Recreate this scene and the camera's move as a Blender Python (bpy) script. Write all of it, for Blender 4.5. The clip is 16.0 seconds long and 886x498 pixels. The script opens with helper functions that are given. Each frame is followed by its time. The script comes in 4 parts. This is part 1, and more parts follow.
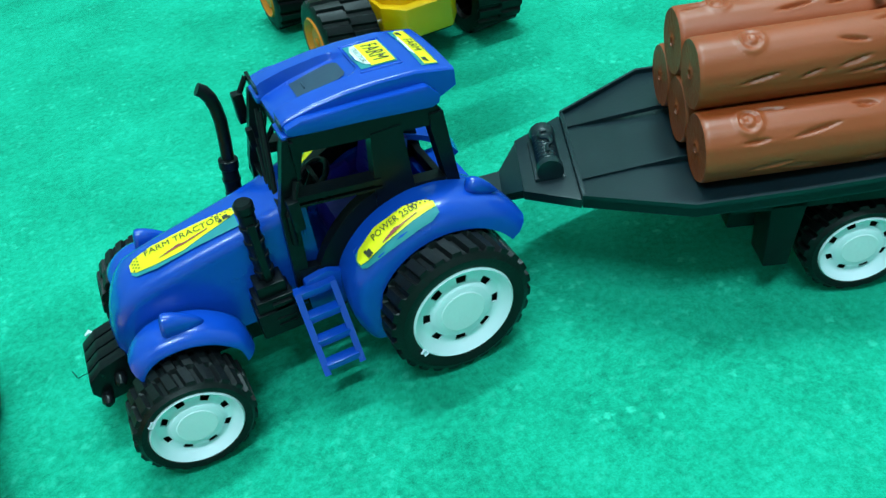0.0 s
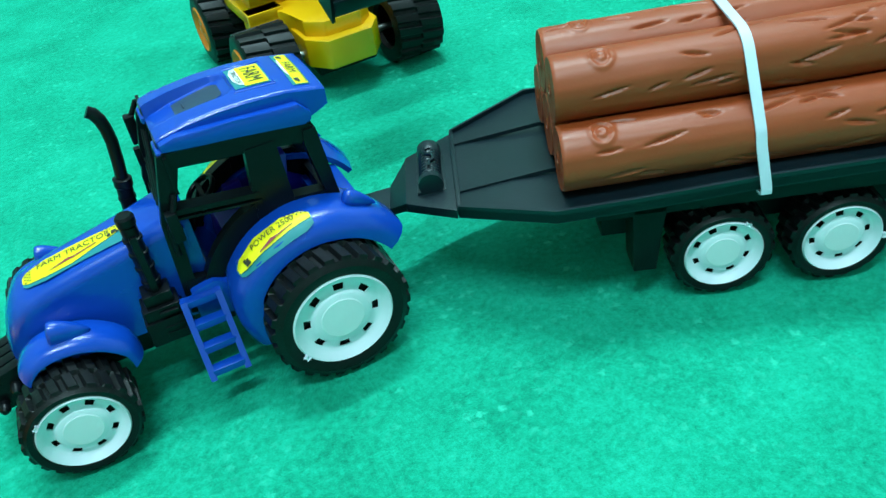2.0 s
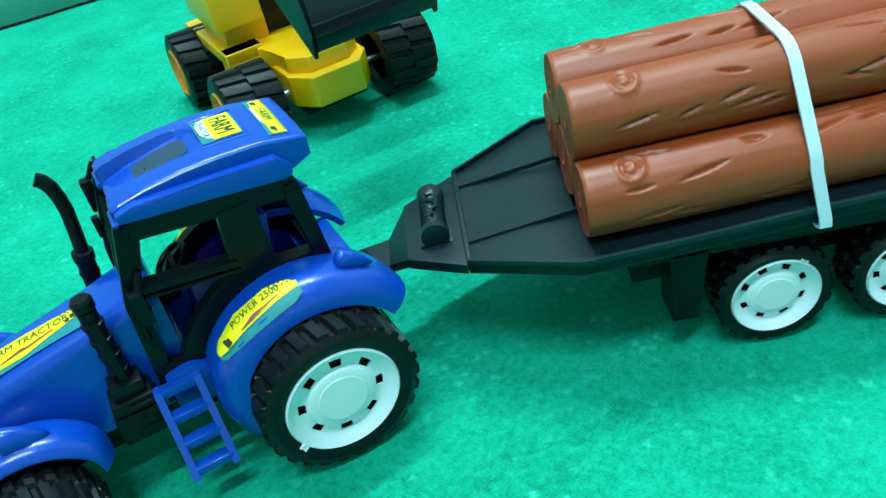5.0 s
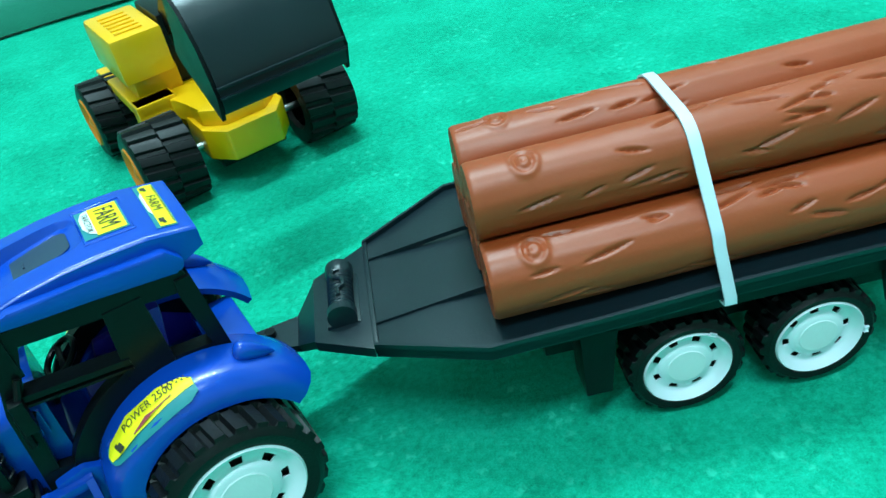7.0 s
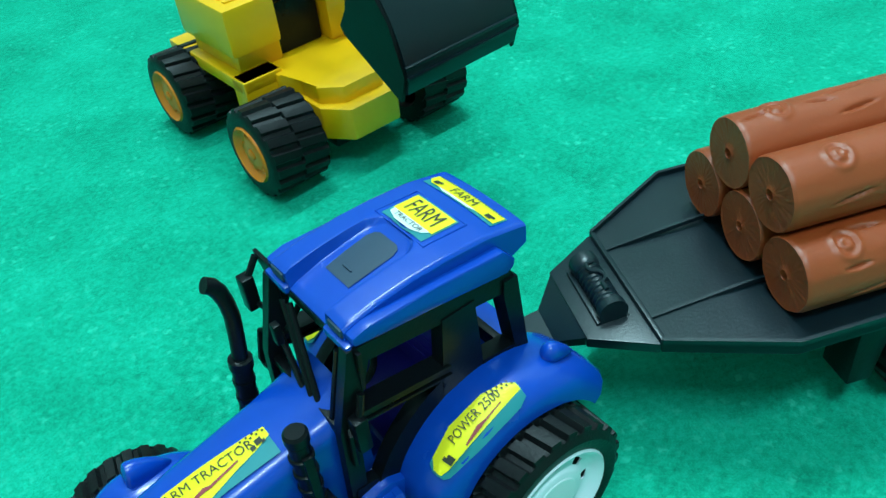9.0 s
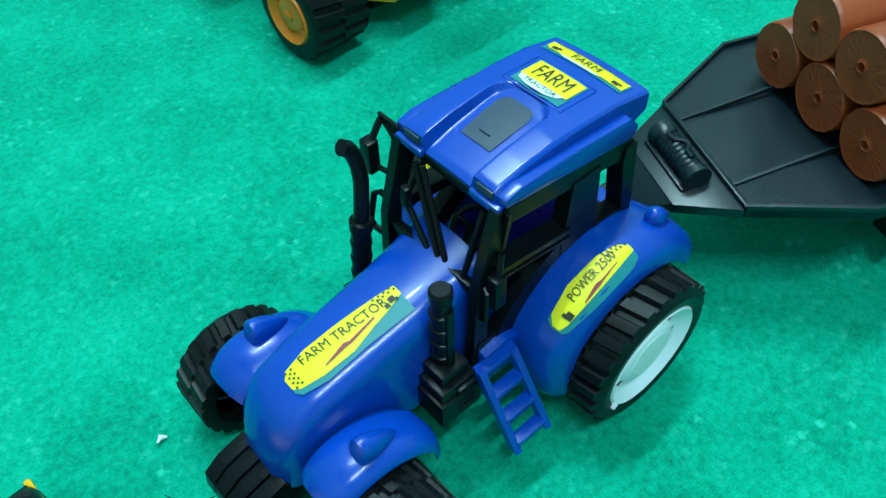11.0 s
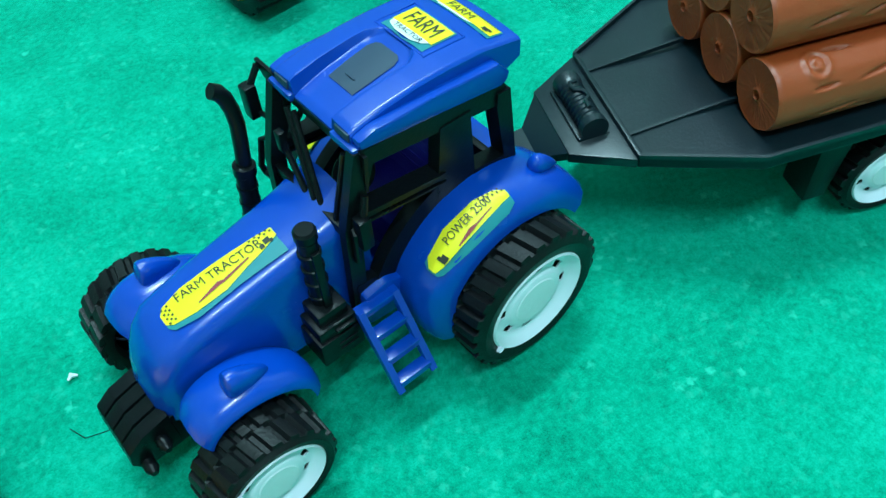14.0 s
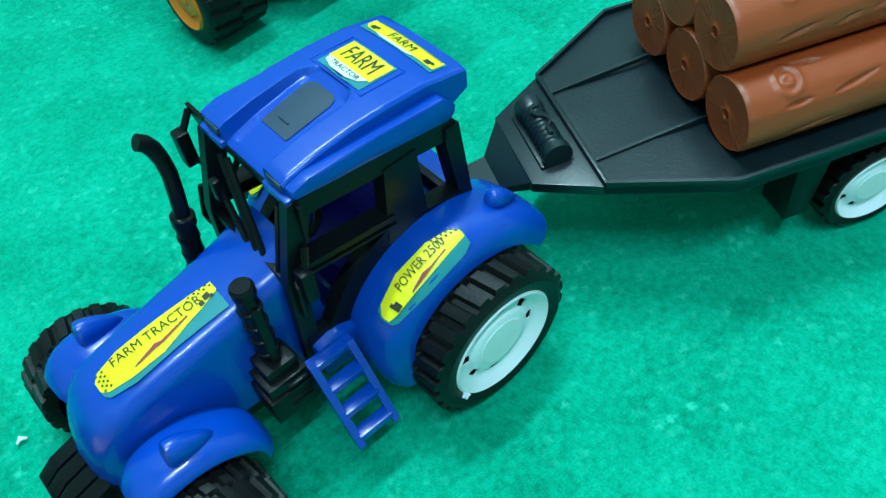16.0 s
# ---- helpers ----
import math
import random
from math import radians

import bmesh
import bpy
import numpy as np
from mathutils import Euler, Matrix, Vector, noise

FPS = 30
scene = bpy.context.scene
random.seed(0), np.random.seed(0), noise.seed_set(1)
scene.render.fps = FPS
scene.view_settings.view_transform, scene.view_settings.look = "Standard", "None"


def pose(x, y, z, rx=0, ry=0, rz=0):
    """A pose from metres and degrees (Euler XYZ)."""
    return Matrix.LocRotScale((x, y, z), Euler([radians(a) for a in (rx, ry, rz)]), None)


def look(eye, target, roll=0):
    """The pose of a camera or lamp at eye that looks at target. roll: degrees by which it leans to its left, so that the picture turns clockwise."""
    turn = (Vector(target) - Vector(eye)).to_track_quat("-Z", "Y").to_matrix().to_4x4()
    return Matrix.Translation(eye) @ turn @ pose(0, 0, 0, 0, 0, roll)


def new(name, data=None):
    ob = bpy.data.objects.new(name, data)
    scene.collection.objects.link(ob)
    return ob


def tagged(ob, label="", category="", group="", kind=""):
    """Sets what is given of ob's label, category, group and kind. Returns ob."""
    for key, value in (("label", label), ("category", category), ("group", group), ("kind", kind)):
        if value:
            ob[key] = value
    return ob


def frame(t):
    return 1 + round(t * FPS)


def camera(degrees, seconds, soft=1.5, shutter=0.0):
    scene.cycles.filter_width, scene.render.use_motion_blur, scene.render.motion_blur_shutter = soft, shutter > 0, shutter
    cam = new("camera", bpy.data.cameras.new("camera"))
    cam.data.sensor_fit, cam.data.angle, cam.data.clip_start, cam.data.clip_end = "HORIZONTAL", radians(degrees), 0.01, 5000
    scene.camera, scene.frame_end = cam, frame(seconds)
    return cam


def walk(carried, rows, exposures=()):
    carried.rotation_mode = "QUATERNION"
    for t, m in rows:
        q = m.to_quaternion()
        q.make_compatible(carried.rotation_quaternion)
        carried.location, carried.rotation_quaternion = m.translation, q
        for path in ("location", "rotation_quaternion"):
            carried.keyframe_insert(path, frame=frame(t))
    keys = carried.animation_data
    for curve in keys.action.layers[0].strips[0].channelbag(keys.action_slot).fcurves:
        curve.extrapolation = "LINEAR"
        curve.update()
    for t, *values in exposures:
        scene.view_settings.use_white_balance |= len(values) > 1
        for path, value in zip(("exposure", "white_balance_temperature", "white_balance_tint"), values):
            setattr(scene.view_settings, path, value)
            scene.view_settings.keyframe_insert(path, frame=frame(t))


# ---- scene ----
cam = camera(56.8, 16.0, soft=1.5)
PATH = [
    (0, (-0.8284, -2.6825, 2.5697), (-0.3003, -1.2538, 1.2736), -8.48),
    (0.5, (-0.7473, -2.8027, 2.5617), (-0.2118, -1.3920, 1.2490), -7.56),
    (1, (-0.7450, -2.9221, 2.5294), (-0.1843, -1.5030, 1.2365), -7.75),
    (1.5, (-0.7147, -2.9432, 2.5714), (-0.1554, -1.5042, 1.3000), -8.25),
    (2, (-0.4846, -3.0845, 2.5362), (0.0802, -1.6093, 1.3095), -9.05),
    (2.5, (-0.2908, -3.1786, 2.4572), (0.3227, -1.6958, 1.2635), -9.02),
    (3, (-0.1098, -3.1251, 2.4553), (0.5889, -1.6787, 1.2637), -8.50),
    (3.5, (-0.2276, -2.9934, 2.3749), (0.4429, -1.5198, 1.2007), -9.89),
    (4, (-0.2812, -2.7590, 2.4196), (0.3920, -1.3081, 1.2190), -10.00),
    (4.2, (-0.3666, -2.7210, 2.3745), (0.2673, -1.2514, 1.1751), -10.97),
    (6.3, (-0.2111, -2.5822, 2.4106), (0.3485, -1.0627, 1.2368), -13.01),
    (6.5, (-0.2196, -2.5388, 2.4686), (0.3869, -1.0496, 1.2794), -12.40),
    (7, (-0.0346, -2.5717, 2.5122), (0.6491, -1.1172, 1.3218), -11.74),
    (7.5, (0.0016, -2.4446, 2.6082), (0.7247, -1.0429, 1.3785), -9.77),
    (8, (-0.4181, -2.2198, 2.6624), (0.2520, -0.8041, 1.4188), -10.08),
    (8.5, (-0.7441, -1.9347, 2.7013), (-0.0517, -0.5775, 1.4057), -8.46),
    (9, (-1.0684, -1.6494, 2.6841), (-0.2033, -0.3840, 1.3993), -6.64),
    (9.5, (-1.1245, -1.4858, 2.6648), (-0.1758, -0.3392, 1.3286), -5.80),
    (10, (-1.3935, -1.2502, 2.7293), (-0.4958, -0.1617, 1.3119), -4.86),
    (10.2, (-1.5734, -1.1877, 2.7543), (-0.6935, -0.1437, 1.2929), -3.62),
    (12.3, (-1.5193, -1.5773, 2.6524), (-0.7034, -0.6039, 1.1075), -0.94),
    (12.5, (-1.4235, -1.5659, 2.5900), (-0.6118, -0.6039, 1.0358), -0.60),
    (13, (-1.0940, -1.5452, 2.5893), (-0.2719, -0.5960, 1.0326), -1.32),
    (13.5, (-1.2479, -1.6490, 2.4966), (-0.4530, -0.6968, 0.9277), -2.34),
    (14, (-1.2772, -1.7116, 2.7328), (-0.5198, -0.7162, 1.1722), -3.84),
    (14.5, (-1.3789, -1.7495, 2.7792), (-0.6531, -0.7362, 1.2151), -4.36),
    (15, (-1.1016, -1.7309, 2.8342), (-0.3939, -0.6765, 1.2891), -5.42),
    (15.5, (-1.0519, -1.7755, 2.6912), (-0.3843, -0.7230, 1.1271), -6.36),
    (16, (-1.0196, -1.6706, 2.6776), (-0.2691, -0.6586, 1.1244), -6.91),
]
walk(cam, [(t, look([0.1 * v for v in eye], [0.1 * v for v in target], roll)) for t, eye, target, roll in PATH],
     [(0, 0.06, 6700, 10), (1.5, 0.1, 6700, 10), (3.0, 0.18, 6600, 10), (7.5, 0.2, 6550, 10), (8.5, 0.04, 6580, 10), (10.0, -0.2, 6500, 10), (12.5, -0.05, 6430, 10), (16.0, -0.03, 6430, 10)])

# ---- world and lights ----
world = bpy.data.worlds.new("room_air")
scene.world = world
world.use_nodes = True
world.node_tree.nodes["Background"].inputs["Color"].default_value = (0.8, 0.95, 0.92, 1)
world.node_tree.nodes["Background"].inputs["Strength"].default_value = 0.07


def lamp(name, eye, target, sx, sy, watts, colour):
    data = bpy.data.lights.new(name, "AREA")
    data.shape, data.size, data.size_y, data.energy, data.color = "RECTANGLE", sx, sy, watts, colour
    ob = new(name, data)
    ob.matrix_world = look(eye, target)
    return ob


lamp("ceiling_tube_glow", (-0.35, -0.8, 2.28), (-0.35, -0.799, 0), 1.2, 0.08, 38, (0.61, 0.97, 1.07))
# added fill from the back that brightens the far carpet; no known source
lamp("far_fill_glow", (0.4, 0.55, 2.28), (0.4, 0.551, 0), 1.2, 0.08, 48, (0.61, 0.97, 1.07))


# ---- materials ----
def material(name, colour, rough=0.4, metal=0.0, vary=0.08, grain=60.0, bump=0.05, fine=900.0, coat=0.0, spec=0.5):
    """Colour with blotches and grain, uneven gloss and fine relief."""
    m = bpy.data.materials.new(name)
    m.use_nodes = True
    n, l = m.node_tree.nodes, m.node_tree.links
    b = n["Principled BSDF"]
    tc = n.new("ShaderNodeTexCoord")
    big, small = n.new("ShaderNodeTexNoise"), n.new("ShaderNodeTexNoise")
    big.inputs["Scale"].default_value, big.inputs["Detail"].default_value = grain, 5
    small.inputs["Scale"].default_value, small.inputs["Detail"].default_value = fine, 3
    for x in (big, small):
        l.new(tc.outputs["Object"], x.inputs["Vector"])
    mix = n.new("ShaderNodeMix")
    mix.data_type = "RGBA"
    mix.inputs[6].default_value = (*[c * (1 - vary) for c in colour], 1)
    mix.inputs[7].default_value = (*[min(1, c * (1 + vary)) for c in colour], 1)
    l.new(big.outputs["Fac"], mix.inputs[0])
    l.new(mix.outputs[2], b.inputs["Base Color"])
    ro = n.new("ShaderNodeMapRange")
    ro.inputs["To Min"].default_value, ro.inputs["To Max"].default_value = rough * 0.75, min(1, rough * 1.3)
    l.new(big.outputs["Fac"], ro.inputs["Value"])
    l.new(ro.outputs[0], b.inputs["Roughness"])
    b.inputs["Metallic"].default_value = metal
    b.inputs["Coat Weight"].default_value = coat
    b.inputs["Specular IOR Level"].default_value = spec
    bp = n.new("ShaderNodeBump")
    bp.inputs["Strength"].default_value, bp.inputs["Distance"].default_value = bump, 0.0005
    l.new(small.outputs["Fac"], bp.inputs["Height"])
    l.new(bp.outputs["Normal"], b.inputs["Normal"])
    return m


BLUE = material("blue_plastic", (0.0008, 0.056, 0.43), 0.24, coat=0.25, bump=0.03)
DEEP = material("dark_blue_plastic", (0.05, 0.022, 0.42), 0.4)
BLACK = material("black_plastic", (0.004, 0.0055, 0.007), 0.3, vary=0.2, bump=0.12, spec=0.2)
DECK = material("black_trailer_plastic", (0.004, 0.013, 0.019), 0.32, vary=0.25, bump=0.12, grain=25, spec=0.55)
RUBBER = material("black_rubber", (0.004, 0.005, 0.006), 0.42, vary=0.3, bump=0.3, spec=0.28)
WHITE = material("white_plastic", (0.86, 0.86, 0.97), 0.38, vary=0.03)
FROST = material("rough_white_plastic", (0.88, 0.86, 0.97), 0.45, vary=0.06, bump=0.25, fine=500)
BARK = material("brown_plastic", (0.35, 0.054, 0.012), 0.42, vary=0.14, grain=30, bump=0.1)
YELLOW = material("yellow_plastic", (0.95, 0.46, 0.003), 0.33, vary=0.06, coat=0.15)
ORANGE = material("orange_plastic", (0.9, 0.22, 0.01), 0.35)
STICKER = material("yellow_sticker_paper", (0.95, 0.76, 0.008), 0.45, vary=0.03, bump=0.02)
TEAL = material("teal_sticker_print", (0.01, 0.22, 0.25), 0.45, bump=0.02)
PALE = material("white_sticker_print", (0.75, 0.82, 0.8), 0.45, bump=0.02)
INK = material("dark_sticker_ink", (0.035, 0.03, 0.02), 0.5, bump=0.02)
REDINK = material("red_sticker_ink", (0.35, 0.04, 0.05), 0.5, bump=0.02)
SMOKE = material("grey_blue_panel", (0.02, 0.045, 0.085), 0.45)
STEEL = material("steel", (0.6, 0.6, 0.6), 0.3, metal=1.0)
TIE = material("white_nylon", (0.66, 0.72, 0.86), 0.45, vary=0.05)
PLASTER = material("pale_wall_paint", (0.42, 0.50, 0.46), 0.7, grain=6, vary=0.05, fine=200)
CEIL = material("ceiling_paint", (0.8, 0.82, 0.8), 0.8, grain=5, vary=0.04)
BASE = material("green_cloth_edge", (0.02, 0.25, 0.18), 0.8, grain=20, vary=0.2, bump=0.6, fine=700)


def carpet_material():
    m = bpy.data.materials.new("green_felt_carpet")
    m.use_nodes = True
    n, l = m.node_tree.nodes, m.node_tree.links
    b = n["Principled BSDF"]
    tc = n.new("ShaderNodeTexCoord")

    def noise_at(scale, detail, rough=0.5):
        x = n.new("ShaderNodeTexNoise")
        x.inputs["Scale"].default_value, x.inputs["Detail"].default_value, x.inputs["Roughness"].default_value = scale, detail, rough
        l.new(tc.outputs["Object"], x.inputs["Vector"])
        return x

    patch, tuft, fibre = noise_at(16, 6, 0.62), noise_at(330, 6, 0.72), noise_at(1300, 3, 0.7)
    add = n.new("ShaderNodeMath")
    add.operation = "MULTIPLY_ADD"
    l.new(tuft.outputs["Fac"], add.inputs[0])
    add.inputs[1].default_value = 0.55
    two = n.new("ShaderNodeMath")
    two.operation = "MULTIPLY_ADD"
    l.new(fibre.outputs["Fac"], two.inputs[0])
    two.inputs[1].default_value = 0.35
    l.new(two.outputs[0], add.inputs[2])
    three = n.new("ShaderNodeMath")
    three.operation = "MULTIPLY"
    l.new(patch.outputs["Fac"], three.inputs[0])
    three.inputs[1].default_value = 0.42
    l.new(three.outputs[0], two.inputs[2])
    ramp = n.new("ShaderNodeValToRGB")
    e = ramp.color_ramp.elements
    e[0].position, e[0].color = 0.48, (0.0005, 0.15, 0.088, 1)
    e[1].position, e[1].color = 0.86, (0.008, 0.56, 0.38, 1)
    mid = e.new(0.66)
    mid.color = (0.001, 0.355, 0.215, 1)
    l.new(add.outputs[0], ramp.inputs["Fac"])
    # short pale fibres lying loose on the pile, in scattered drifts
    cell = n.new("ShaderNodeTexVoronoi")
    cell.inputs["Scale"].default_value = 220
    bent = n.new("ShaderNodeVectorMath")
    bent.operation = "MULTIPLY_ADD"
    l.new(noise_at(420, 2).outputs["Color"], bent.inputs[0])
    bent.inputs[1].default_value = (0.006, 0.006, 0.0)
    l.new(tc.outputs["Object"], bent.inputs[2])
    l.new(bent.outputs[0], cell.inputs["Vector"])
    dot = n.new("ShaderNodeMapRange")
    dot.inputs["From Min"].default_value, dot.inputs["From Max"].default_value = 0.5, 0.15
    l.new(cell.outputs["Distance"], dot.inputs["Value"])
    pick = n.new("ShaderNodeSeparateColor")
    l.new(cell.outputs["Color"], pick.inputs[0])
    some = n.new("ShaderNodeMapRange")
    some.inputs["From Min"].default_value, some.inputs["From Max"].default_value = 0.5, 0.9
    l.new(pick.outputs[0], some.inputs["Value"])
    drift = n.new("ShaderNodeMapRange")
    drift.inputs["From Min"].default_value, drift.inputs["From Max"].default_value = 0.38, 0.62
    l.new(noise_at(24, 3).outputs["Fac"], drift.inputs["Value"])
    m1, m2 = n.new("ShaderNodeMath"), n.new("ShaderNodeMath")
    m1.operation = m2.operation = "MULTIPLY"
    l.new(dot.outputs[0], m1.inputs[0])
    l.new(some.outputs[0], m1.inputs[1])
    l.new(m1.outputs[0], m2.inputs[0])
    l.new(drift.outputs[0], m2.inputs[1])
    fleck = n.new("ShaderNodeMix")
    fleck.data_type = "RGBA"
    fleck.inputs[7].default_value = (0.03, 0.58, 0.40, 1)
    l.new(m2.outputs[0], fleck.inputs[0])
    l.new(ramp.outputs["Color"], fleck.inputs[6])
    l.new(fleck.outputs[2], b.inputs["Base Color"])
    b.inputs["Roughness"].default_value = 0.9
    b.inputs["Sheen Weight"].default_value = 0.45
    b.inputs["Sheen Roughness"].default_value = 0.6
    b.inputs["Sheen Tint"].default_value = (0.03, 0.9, 0.6, 1)
    b.inputs["Specular IOR Level"].default_value = 0.06
    bp = n.new("ShaderNodeBump")
    bp.inputs["Strength"].default_value, bp.inputs["Distance"].default_value = 0.6, 0.003
    l.new(add.outputs[0], bp.inputs["Height"])
    l.new(bp.outputs["Normal"], b.inputs["Normal"])
    return m


CARPET = carpet_material()

# ---- mesh tools: all lengths below are in decimetres ----
U = 0.1


def part(name, bm, mat, parent=None, label="", sharp=35):
    """Links a bmesh as one mesh object under a thing or part."""
    bmesh.ops.recalc_face_normals(bm, faces=bm.faces[:])
    me = bpy.data.meshes.new(name)
    bm.to_mesh(me)
    bm.free()
    me.transform(Matrix.Scale(U, 4))
    me.polygons.foreach_set("use_smooth", [True] * len(me.polygons))
    me.set_sharp_from_angle(angle=radians(sharp))
    me.materials.append(mat)
    ob = new(name, me)
    if parent is not None:
        ob.parent = parent
    return tagged(ob, label)


def root(name, label, category, group="", m=None):
    ob = new(name)
    ob.empty_display_size = 0.01
    if m is not None:
        ob.matrix_world = m
    return tagged(ob, label, category, group)


def dm(x, y, z, rz=0):
    return pose(x * U, y * U, z * U, 0, 0, rz)


def box(bm, x0, x1, y0, y1, z0, z1, bev=0.0, m=None):
    vs = bmesh.ops.create_cube(bm, size=1)["verts"]
    for v in vs:
        v.co = Vector((x0 + (v.co.x + 0.5) * (x1 - x0), y0 + (v.co.y + 0.5) * (y1 - y0), z0 + (v.co.z + 0.5) * (z1 - z0)))
        if m is not None:
            v.co = m @ v.co
    if bev:
        es = list({e for v in vs for e in v.link_edges})
        bmesh.ops.bevel(bm, geom=es, offset=bev, segments=2, affect="EDGES", profile=0.6)
    return bm


def prism(bm, pts, y0, y1, bev=0.0):
    """A polygon of x, z drawn out from y0 to y1."""
    a = [bm.verts.new((x, y0, z)) for x, z in pts]
    b = [bm.verts.new((x, y1, z)) for x, z in pts]
    n = len(pts)
    fs = [bm.faces.new(a), bm.faces.new(b[::-1])]
    for i in range(n):
        fs.append(bm.faces.new((a[i], b[i], b[(i + 1) % n], a[(i + 1) % n])))
    if bev:
        es = list({e for f in fs for e in f.edges})
        bmesh.ops.bevel(bm, geom=es, offset=bev, segments=2, affect="EDGES", profile=0.6)
    return bm


def plate(bm, pts, z0, z1, bev=0.0):
    """A polygon of x, y drawn out from z0 to z1; z0 and z1 may be functions of x."""
    f0 = z0 if callable(z0) else (lambda x: z0)
    f1 = z1 if callable(z1) else (lambda x: z1)
    a = [bm.verts.new((x, y, f0(x))) for x, y in pts]
    b = [bm.verts.new((x, y, f1(x))) for x, y in pts]
    n = len(pts)
    fs = [bm.faces.new(a[::-1]), bm.faces.new(b)]
    for i in range(n):
        fs.append(bm.faces.new((a[i], a[(i + 1) % n], b[(i + 1) % n], b[i])))
    if bev:
        es = list({e for f in fs for e in f.edges})
        bmesh.ops.bevel(bm, geom=es, offset=bev, segments=2, affect="EDGES", profile=0.6)
    return bm


def loft(bm, rings, closed=True, caps=True):
    """Skin over rings of equally many points."""
    vs = [[bm.verts.new(p) for p in r] for r in rings]
    n = len(rings[0])
    for a, b in zip(vs, vs[1:]):
        for i in range(n if closed else n - 1):
            bm.faces.new((a[i], a[(i + 1) % n], b[(i + 1) % n], b[i]))
    if caps and closed:
        bm.faces.new(vs[0][::-1])
        bm.faces.new(vs[-1])
    return bm


def tube(bm, pts, radii, n=16):
    """A round pipe along points."""
    pts = [Vector(p) for p in pts]
    if not hasattr(radii, "__len__"):
        radii = [radii] * len(pts)
    rings = []
    side = None
    for i, p in enumerate(pts):
        d = (pts[min(i + 1, len(pts) - 1)] - pts[max(i - 1, 0)]).normalized()
        if side is None:
            side = d.orthogonal().normalized()
        side = (side - d * side.dot(d)).normalized()
        up = d.cross(side)
        rings.append([p + radii[i] * (math.cos(k * 2 * math.pi / n) * side + math.sin(k * 2 * math.pi / n) * up) for k in range(n)])
    return loft(bm, rings)


def rod(bm, a, b, r, n=16):
    return tube(bm, [a, b], r, n)


def lathe(bm, prof, n=48, c=(0, 0, 0), skip=None):
    """Turns a profile of (radius, y) about the y axis through c; skip(i, j) leaves out faces."""
    vs = []
    for k in range(n):
        a = k * 2 * math.pi / n
        vs.append([bm.verts.new((c[0] + r * math.cos(a), c[1] + y, c[2] + r * math.sin(a))) for r, y in prof])
    for k in range(n):
        for j in range(len(prof) - 1):
            if skip and skip(k, j):
                continue
            q = (vs[k][j], vs[(k + 1) % n][j], vs[(k + 1) % n][j + 1], vs[k][j + 1])
            bm.faces.new(q)
    bmesh.ops.remove_doubles(bm, verts=[v for r in vs for v in r], dist=1e-5)
    return bm


def letters(text, size, place, mat, parent, name="lettering", label="", spacing=1.0, bold=0.0):
    """Flat letters; place maps (u, v), measured from the text's middle, to a point."""
    cu = bpy.data.curves.new(name, "FONT")
    cu.body, cu.size, cu.align_x, cu.align_y = text, size, "CENTER", "CENTER"
    cu.space_character, cu.offset, cu.resolution_u = spacing, bold, 2
    tmp = new(name, cu)
    dg = bpy.context.evaluated_depsgraph_get()
    me0 = tmp.evaluated_get(dg).to_mesh()
    bm = bmesh.new()
    bm.from_mesh(me0)
    tmp.evaluated_get(dg).to_mesh_clear()
    bpy.data.objects.remove(tmp)
    bmesh.ops.subdivide_edges(bm, edges=[e for e in bm.edges if e.calc_length() > size * 0.3], cuts=1)
    for v in bm.verts:
        v.co = place(v.co.x, v.co.y)
    return part(name, bm, mat, parent, label)


# ---- the room ----
def flat_wall(name, x0, x1, y0, y1, z0, z1, mat, label):
    return tagged(part(name, box(bmesh.new(), x0, x1, y0, y1, z0, z1), mat, None, label), category="wall", kind="structure")


